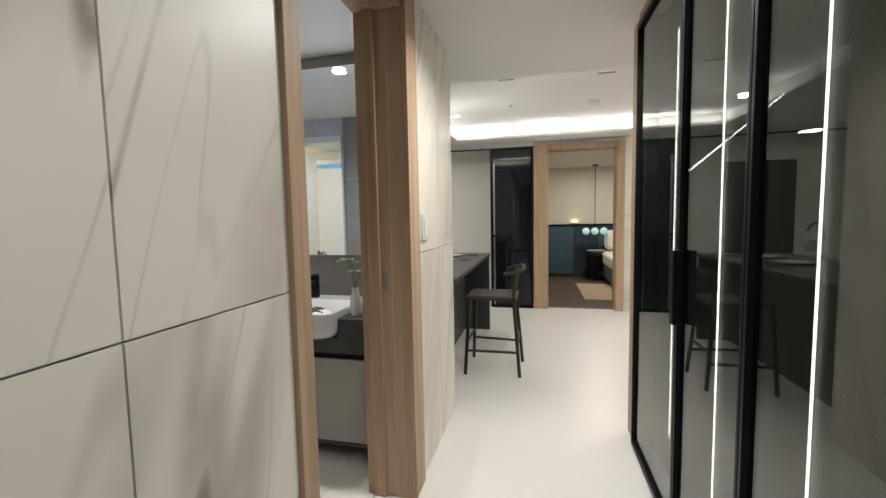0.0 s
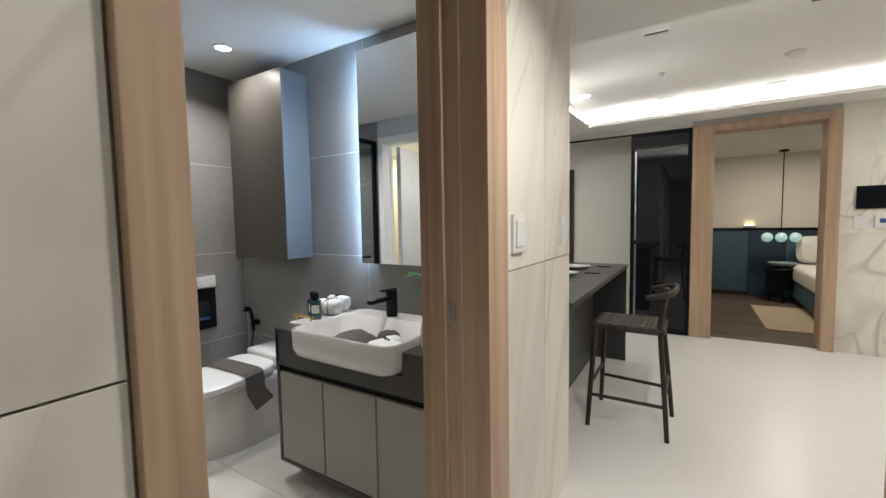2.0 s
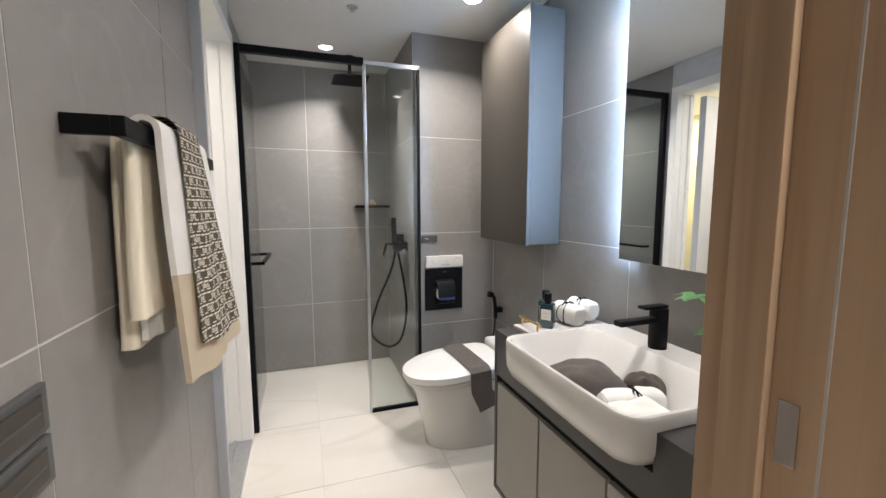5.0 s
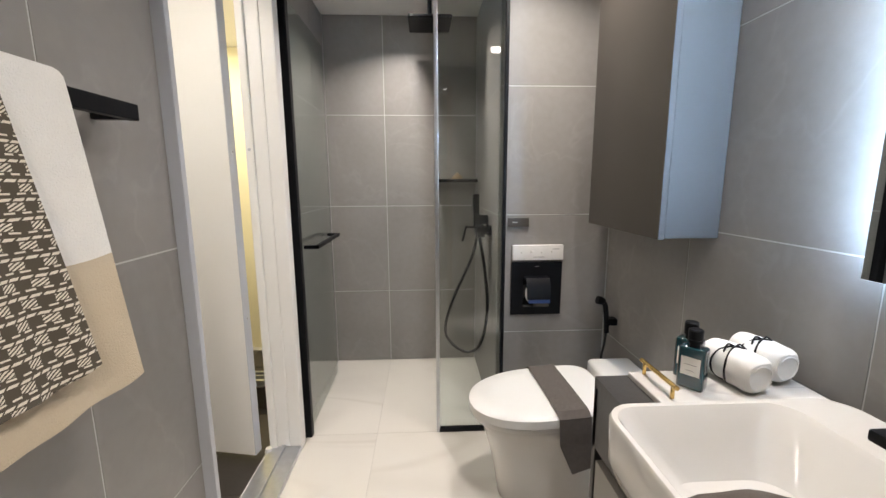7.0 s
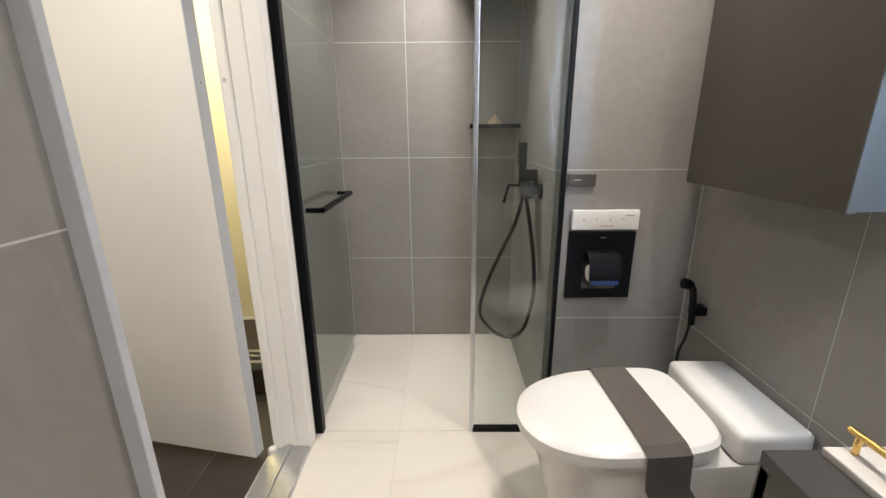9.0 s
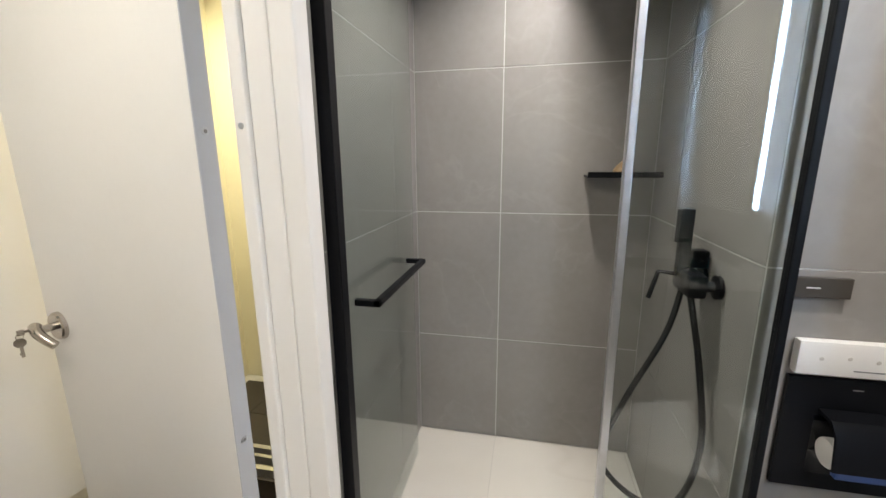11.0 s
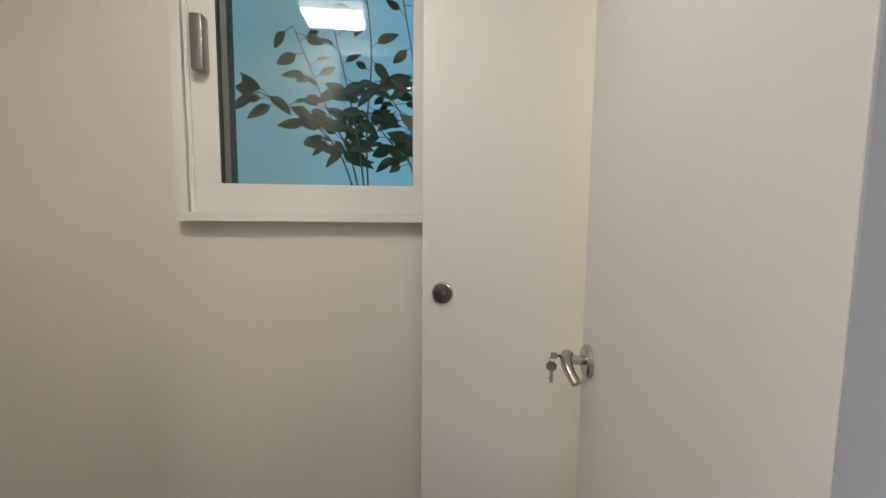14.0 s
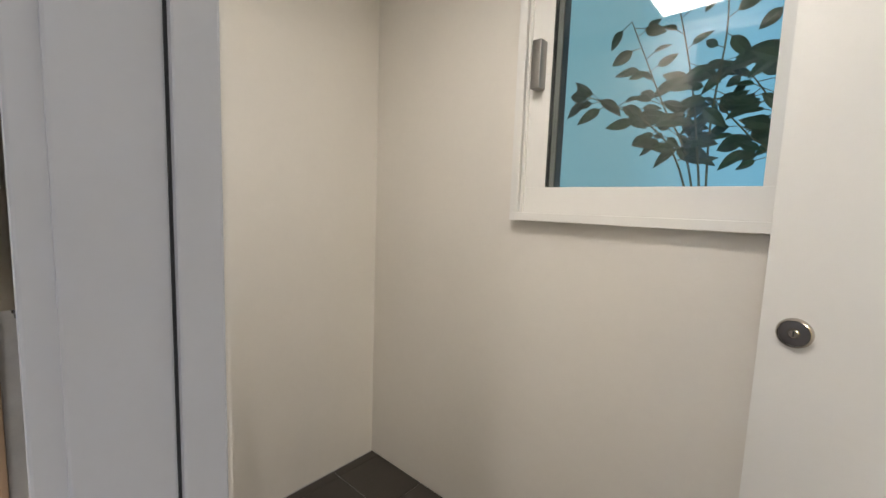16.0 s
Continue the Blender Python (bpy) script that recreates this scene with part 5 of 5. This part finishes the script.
# ---- kitchen bar ----
def bar():
    b = empty("breakfast_bar", (-0.1, 3.5, 0), label="dark stone breakfast bar with a waterfall end", category="counter")
    part("top", box((-0.62, 2.545, 0.865), (0.225, 4.55, 0.895), 0.002), M_VTOP, b)
    part("end_panel", box((-0.62, 4.515, 0), (0.215, 4.548, 0.865), 0.002), M_VTOP, b)
    part("front_panel", box((-0.10, 2.545, 0), (-0.07, 4.515, 0.865), 0.002), M_VTOP, b)
    part("body", box((-0.62, 2.545, 0.0), (-0.10, 4.515, 0.865)), M_VTOP, b)
    for k, (px, y) in enumerate(((-0.12, 3.58), (-0.14, 4.06))):
        p = empty("plate", (px, y, 0.895), label="round white plate laid on the dark bar", category="plate", group="plates on the bar")
        part("dish", lathe([(0, 0.004), (0.08, 0.006), (0.125, 0.02), (0.127, 0.022), (0.122, 0.017), (0.08, 0.0), (0, 0.0)], (px, y, 0.8955), steps=40), M_CERAM, p, smooth=True)
        part("cloth", box((px - 0.03, y - 0.03, 0.9175), (px + 0.13, y + 0.02, 0.926), 0.003), M_LINEN, p, "folded napkin")
        s = empty("knife", (0.0, y + 0.16, 0.895), label="dark handled knife beside a plate", category="cutlery", group="knives on the bar")
        part("blade", box((-0.10, y + 0.155, 0.8955), (0.02, y + 0.17, 0.8975)), M_CHROME, s)
        part("handle", box((0.02, y + 0.153, 0.8955), (0.13, y + 0.172, 0.904), 0.003), M_BLACK, s)
        g = empty("wine_glass", (px - 0.16, y + 0.1, 0.895), label="clear stemmed glass beside a plate", category="glass", group="glasses on the bar")
        part("goblet", lathe([(0.032, 0), (0.03, 0.003), (0.004, 0.008), (0.004, 0.075), (0.03, 0.10), (0.036, 0.14), (0.030, 0.18), (0.029, 0.18), (0.034, 0.14), (0.028, 0.102), (0, 0.08)], (px - 0.16, y + 0.1, 0.8952), steps=28), M_GLASS, g, smooth=True)


    t = empty("kitchen_faucet", (-0.50, 3.9, 0.895), label="tall curved steel kitchen tap behind the bar", category="tap")
    part("spout", tube(smooth_line([(-0.50, 3.9, 0.90), (-0.50, 3.9, 1.10), (-0.48, 3.92, 1.19), (-0.44, 3.95, 1.20), (-0.41, 3.97, 1.14)], 6), 0.009, 12), M_CHROME, t, smooth=True)
    part("base", lathe([(0.024, 0), (0.024, 0.05), (0.014, 0.054)], (-0.50, 3.9, 0.8955)), M_CHROME, t, smooth=True)


def stool():
    s = empty("bar_stool", (0.40, 3.33, 0), label="dark wooden counter stool with a woven seat and curved backrest", category="stool")
    zs = 0.655
    legs = {(0.175, 3.135): (0.215, 3.165), (0.62, 3.145): (0.575, 3.175), (0.63, 3.52): (0.575, 3.485), (0.18, 3.56): (0.215, 3.495)}
    for (x, y), (a, b) in legs.items():
        pts = [(x, y, 0.0), ((x + a) / 2, (y + b) / 2, zs * 0.5), (a, b, zs - 0.02)]
        if x > 0.5:
            pts += [(a + 0.01, b, zs + 0.12), (a + 0.02, b + (0.02 if b < 3.3 else -0.02), 0.86)]
        part("leg", tube(smooth_line(pts, 5), 0.014, 12, taper=1.15), M_DWOOD, s, smooth=True)
    seat = [rounded(0.185, 0.60, 3.15, 3.51, 0.03, z, 5) for z in (zs - 0.03, zs - 0.004)] + [rounded(0.19, 0.595, 3.155, 3.505, 0.03, zs + 0.003, 5), rounded(0.23, 0.555, 3.19, 3.47, 0.03, zs - 0.006, 5)]
    part("seat_frame", loft(seat), M_DWOOD, s, smooth=True)
    bm = bmesh.new()
    for i in range(13):
        for j in range(11):
            x, y = 0.20 + i * 0.0295, 3.168 + j * 0.0298
            box((x, y, zs - 0.004), (x + 0.027, y + 0.027, zs + 0.006 + 0.003 * ((i + j) % 2)), 0.004, bm, 1)
    part("woven_seat", bm, M_SEAT, s, "dark woven cord seat")
    for a, b, z in (((0.20, 3.15), (0.60, 3.155), 0.20), ((0.20, 3.54), (0.60, 3.50), 0.20), ((0.195, 3.155), (0.195, 3.53), 0.28), ((0.605, 3.16), (0.605, 3.50), 0.28)):
        part("stretcher", tube([(a[0], a[1], z), (b[0], b[1], z)], 0.011, 10), M_DWOOD, s, smooth=True)
    back = smooth_line([(0.50, 3.135, 0.845), (0.57, 3.13, 0.860), (0.63, 3.18, 0.875), (0.655, 3.33, 0.885), (0.63, 3.48, 0.875), (0.57, 3.53, 0.860), (0.50, 3.525, 0.845)], 7)
    rings = []
    for i, p in enumerate(back):
        d = (back[min(i + 1, len(back) - 1)] - back[max(i - 1, 0)]).normalized()
        side = d.cross(Vector((0, 0, 1))).normalized()
        hh = 0.014 + 0.008 * math.sin(math.pi * i / (len(back) - 1))
        rings.append([p + side * 0.011 * math.cos(t) + Vector((0, 0, hh * math.sin(t))) for t in [2 * math.pi * k / 12 for k in range(12)]])
    part("backrest", loft(rings), M_DWOOD, s, "curved dark wooden backrest", smooth=True)


# ---- ceiling fittings ----
def downlight(place, r=0.04, name="ceiling_light", label="small round recessed ceiling light", lit=True):
    x, y, z = place
    d = empty(name, place, label=label, category="ceiling light", group="round ceiling lights")
    part("ring", lathe([(r, 0.0), (r + 0.012, 0.0), (r + 0.012, -0.004), (r, -0.006)], place, steps=32), M_PLASTIC, d, smooth=True)
    part("lens", lathe([(0, -0.003), (r, -0.003)], place, steps=32), M_LAMP if lit else M_PLASTIC, d)


def ceiling_things():
    downlight((-2.48, 1.235, BCEIL), 0.042)
    downlight((-1.60, 1.91, BCEIL), 0.042)
    downlight((-0.545, 1.945, BCEIL), 0.042)
    downlight((-0.185, 4.64, 2.50), 0.05)
    # The next two hall fittings are unseen; the first goes with the added light.
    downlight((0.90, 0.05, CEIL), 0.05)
    downlight((0.95, 1.64, CEIL), 0.05)
    for x, y in ((0.50, 3.537), (1.33, 3.598), (0.47, 5.18), (1.33, 5.23)):
        v = empty("ceiling_vent", (x, y, 2.5), label="slim linear air slot in the raised ceiling", category="vent", group="ceiling slots")
        part("frame", boxes([((x - 0.072, y - 0.025, 2.494), (x + 0.072, y - 0.012, 2.50)), ((x - 0.072, y + 0.012, 2.494), (x + 0.072, y + 0.025, 2.50))], 0.001), M_PLASTIC, v)
        part("slot", box((x - 0.068, y - 0.012, 2.4965), (x + 0.068, y + 0.012, 2.4995)), M_BLACK, v)
    d = empty("smoke_detector", (1.335, 4.468, 2.5), label="round white detector on the raised ceiling", category="detector")
    part("body", lathe([(0.065, 0), (0.065, -0.012), (0.05, -0.03), (0.02, -0.04), (0, -0.04)], (1.335, 4.468, 2.5), steps=36), M_PLASTIC, d, smooth=True)
    for x, y, z in ((0.484, 4.385, 2.5), (-1.88, 1.34, BCEIL)):
        s = empty("sprinkler", (x, y, z), label="small ceiling sprinkler head", category="sprinkler", group="sprinklers")
        part("rose", lathe([(0.03, 0), (0.028, -0.004), (0.012, -0.006), (0.008, -0.02), (0.014, -0.022), (0, -0.024)], (x, y, z), steps=24), M_ALU, s, smooth=True)
    c = empty("cove_strip", (1.3, 5.34, 2.385), label="continuous light strip hidden in the ceiling cove", category="light strip")
    part("strip", boxes([((-0.30, 5.380, 2.360), (3.0, 5.392, 2.366)), ((-0.30, 3.015, 2.360), (3.0, 3.027, 2.366)), ((-0.345, 3.1, 2.360), (-0.333, 5.37, 2.366))]), M_COVE, c)
    u = empty("ceiling_light", (-1.185, 0.38, 2.222), label="flat rectangular ceiling light of the utility room", category="ceiling light")
    part("diffuser", box((-1.33, 0.27, 2.195), (-1.04, 0.49, 2.2215), 0.006), M_PANEL, u)


# ---- bedroom ----
def bedroom():
    p = empty("pendant_light", (1.9, 8.6, 2.32), label="pendant lamp with glass globes on a long black cord", category="pendant lamp")
    part("canopy", lathe([(0.06, 0), (0.06, -0.025), (0, -0.025)], (1.88, 8.55, 2.32), steps=28), M_BLACK, p)
    part("cord", tube([(1.88, 8.55, 2.30), (1.88, 8.55, 1.02)], 0.007, 8), M_BLACK, p)
    M_GLOBE = mat("pale_glass_globe", (0.45, 0.62, 0.6), 0.1, 0, 8, 0.3, coat=0.5, emit=0.35, emit_color=(0.6, 0.9, 0.85))
    for dx in (-0.17, 0.0, 0.17):
        part("globe", lathe([(0, -0.075)] + [(0.075 * math.cos(a), 0.075 * math.sin(a)) for a in [math.pi * (k - 6) / 12 for k in range(1, 12)]] + [(0, 0.075)], (1.88 + dx, 8.55, 0.99), steps=24), M_GLOBE, p, "pale glass globe", smooth=True)
    part("arm", tube([(1.71, 8.55, 1.0), (2.05, 8.55, 1.0)], 0.008, 8), M_BLACK, p)
    n = empty("side_table", (1.9, 8.5, 0), label="round black side table in front of the blue wall", category="side table")
    part("top", lathe([(0, 0), (0.22, 0), (0.23, 0.01), (0.22, 0.025), (0, 0.025)], (1.9, 8.5, 0.5), steps=36), M_BLACK, n, smooth=True)
    for k in range(3):
        a = k * 2.09 + 0.5
        part("leg", tube([(1.9 + 0.16 * math.cos(a), 8.5 + 0.16 * math.sin(a), 0.0), (1.9 + 0.12 * math.cos(a), 8.5 + 0.12 * math.sin(a), 0.50)], 0.014, 10), M_BLACK, n, smooth=True)
    part("drum", lathe([(0.2, 0), (0.2, 0.28)], (1.9, 8.5, 0.22), steps=32), M_BLACK, n, smooth=True)
    w = empty("bowl", (1.9, 8.5, 0.525), label="pale glass bowl on the round black side table", category="bowl")
    part("glass", lathe([(0.05, 0), (0.15, 0.03), (0.19, 0.08), (0.185, 0.082), (0.14, 0.036), (0, 0.01)], (1.9, 8.5, 0.5255), steps=32), mat("frosted_glass", (0.30, 0.36, 0.38), 0.15, coat=0.5), w, smooth=True)
    h = empty("headboard_panel", (2.9, 8.92, 0), label="dark blue upholstered panel behind the bed", category="panel")
    part("panel", box((1.52, 8.895, 0.0), (4.45, 8.929, 1.085), 0.01), mat("dark_blue_fabric", (0.028, 0.05, 0.085), 0.8, 0, 30, 0.15, 0.4), h)
    q = empty("wall_light", (1.50, 8.88, 1.13), label="small grey reading light on the ledge of the blue panel", category="lamp")
    part("body", box((1.44, 8.86, 1.132), (1.60, 8.94, 1.175), 0.006), M_ALU, q)
    part("glow", box((1.46, 8.90, 1.176), (1.58, 8.935, 1.18)), glow("warm_glow", (1.0, 0.72, 0.30), 12), q, "warm lit top")
    b = empty("bed", (3.0, 7.9, 0), label="bed with white linen and dark frame by the blue wall", category="bed")
    part("frame", box((2.02, 6.95, 0.08), (4.3, 8.88, 0.34), 0.03), M_BLUE, b, smooth=True)
    part("mattress", box((2.0, 6.93, 0.34), (4.28, 8.80, 0.58), 0.07, seg=4), M_LINEN, b, smooth=True)
    part("headboard", box((1.98, 8.82, 0.0), (4.4, 8.90, 1.0), 0.02), M_BLUE, b)
    w = empty("pillow", (2.5, 8.6, 0.6), label="white pillow leaning on the headboard", category="pillow")
    part("cushion", loft([[(2.36 + 0.29 * math.copysign(abs(math.cos(a)) ** 0.5, math.cos(a)) * s, 8.62 + dy + 0.12 * math.sin(a) * s * 0.3, 0.80 + 0.21 * math.copysign(abs(math.sin(a)) ** 0.5, math.sin(a)) * s) for a in [2 * math.pi * k / 28 for k in range(28)]] for s, dy in ((0.3, -0.1), (0.8, -0.075), (1, 0.0), (0.8, 0.06), (0.3, 0.08))]), M_LINEN, w, smooth=True)
    r = empty("rug", (2.4, 7.4, 0), label="cream woven rug on the dark bedroom floor", category="rug")
    part("rug_mat", box((1.47, 6.42, -0.002), (3.2, 7.95, 0.012), 0.004), M_RUG, r)


# ---- plants behind the window ----
def window_plants():
    rng = random.Random(11)
    # the stems: foot, then the ways they lean at three heights
    clumps = ((-1.40, ((-1.31, 1.40), (-1.20, 1.56), (-1.02, 1.66)), ((-1.36, 1.45), (-1.30, 1.75), (-1.22, 2.10)), ((-1.33, 1.42), (-1.24, 1.62), (-1.13, 1.90)), ((-1.38, 1.5), (-1.40, 1.85), (-1.36, 2.2))),
              (-1.62, ((-1.60, 1.4), (-1.52, 1.60), (-1.44, 1.72)), ((-1.60, 1.45), (-1.56, 1.75), (-1.50, 2.1)), ((-1.55, 1.4), (-1.48, 1.5), (-1.38, 1.62))))
    for px, *stems in clumps:
        p = empty("potted_plant", (px, -0.78, 0.9), label="tall leafy plant behind the utility window", category="plant", group="plants behind the window")
        part("pot", lathe([(0, 0), (0.07, 0), (0.085, 0.14), (0.078, 0.14), (0.07, 0.12), (0, 0.12)], (px, -0.78, 0.9), steps=28), M_PLASTIC, p, smooth=True)
        for way in stems:
            pts = [(px, -0.78, 1.0)] + [(x, -0.72 + rng.uniform(-0.05, 0.05), z) for x, z in way]
            line = smooth_line(pts, 8)
            bm = tube(line, 0.0045, 6, taper=0.35)
            leaves = []
            for i in range(9, len(line)):
                if rng.random() < (0.25 if line[i].z < 1.3 else 0.05):
                    continue
                for _ in range(rng.choice((1, 2, 2, 3)) if line[i].z < 1.75 else 1):
                    sg = rng.choice((-1, 1))
                    w = Vector((sg * rng.uniform(0.5, 1), rng.uniform(-0.5, 0.4), rng.uniform(-0.55, 0.8))).normalized()
                    out = line[i] + w * rng.uniform(0.015, 0.045)
                    tube([line[i], out], 0.0014, 4, bm)
                    leaves.append((out, w + Vector((0, 0, rng.uniform(-0.55, 0.1))), rng.uniform(0.05, 0.095)))
            part("stem", bm, M_STEM, p)
            for root, w, ln in leaves:
                part("leaf", leaf_mesh(root, w, Vector((rng.uniform(-0.8, 0.8), 1, rng.uniform(-0.6, 0.9))), ln, ln * rng.uniform(0.38, 0.54), curl=0.18), M_LEAF, p)


bathroom_door_frame()
bedroom_door_frame()
black_sliding_door()
smoked_partition()
utility_door_frame()
white_door()
panel_door()
utility_window()
shower_screen()
rain_shower()
shower_mixer()
corner_shelf()
toilet()
wall_things()
towel_rail()
towels()
towel_wall_things()
vanity()
basin()
tray_things()
mirror_and_cabinet()
switches()
bar()
stool()
ceiling_things()
bedroom()
window_plants()

# ---- tiles and panels, last ----
ZS = [0, 0.52, 1.12, 1.72, BCEIL]
slab_pieces("tile", wall_bwest, M_TILE, "x", -2.915, 1, [0.7165, 1.10, 1.7135], ZS)
slab_pieces("tile", wall_bnorth, M_TILE, "x", -2.073, 1, [1.715, 2.272], ZS)
slab_pieces("tile", wall_bnorth, M_TILE, "y", 2.275, -1, [-2.068, -1.46, -0.86, -0.26, -0.002], ZS)
slab_pieces("tile", wall_bnorth, M_TILE, "y", 1.715, -1, [-2.9157, -2.64, -2.073], ZS)
slab_pieces("tile", wall_bsouth, M_TILE, "y", 0.735, 1, [-1.150, -0.835, -0.235, -0.002], ZS)
slab_pieces("tile", wall_bsouth, M_TILE, "y", 0.715, 1, [-2.9157, -2.61, -2.005], ZS)
slab_pieces("tile", floor_bath, M_BFLOOR, "z", -0.004, 1, [-2.91, -2.03, -1.43, -0.83, -0.23, 0.01], [0.72, 1.10, 1.70, 2.27], proud=0.004, gap=0.0022)
slab_pieces("tile", floor_util, M_DTILE, "z", -0.004, 1, [-3.2 + 0.06 + 0.3 * k for k in range(11)] + [-0.09], [-0.47, -0.24, 0.06, 0.36, 0.58], proud=0.004, gap=0.004)
slab_pieces("marble_panel", wall_hall, M_STONE, "x", 0.20, 1, [-1.50, -0.89, -0.28, 0.33, 0.719], [0, 1.14, CEIL], gap=0.004, thick=0.009, proud=0.010)
slab_pieces("marble_panel", wall_hall, M_STONE_PALE, "x", 0.20, 1, [1.748, 2.16, 2.545], [0, 1.14, CEIL], gap=0.004, thick=0.009, proud=0.010)
slab_pieces("marble_panel", wall_hall, M_STONE, "x", 0.20, 1, [0.719, 1.748], [2.337, CEIL], gap=0.004, thick=0.009, proud=0.010)
slab_pieces("marble_panel", wall_far, M_STONE_PALE, "y", 5.75, -1, [1.888, 2.51, 3.12, 3.6], [0, 1.14, CEIL], gap=0.004, thick=0.009, proud=0.010)
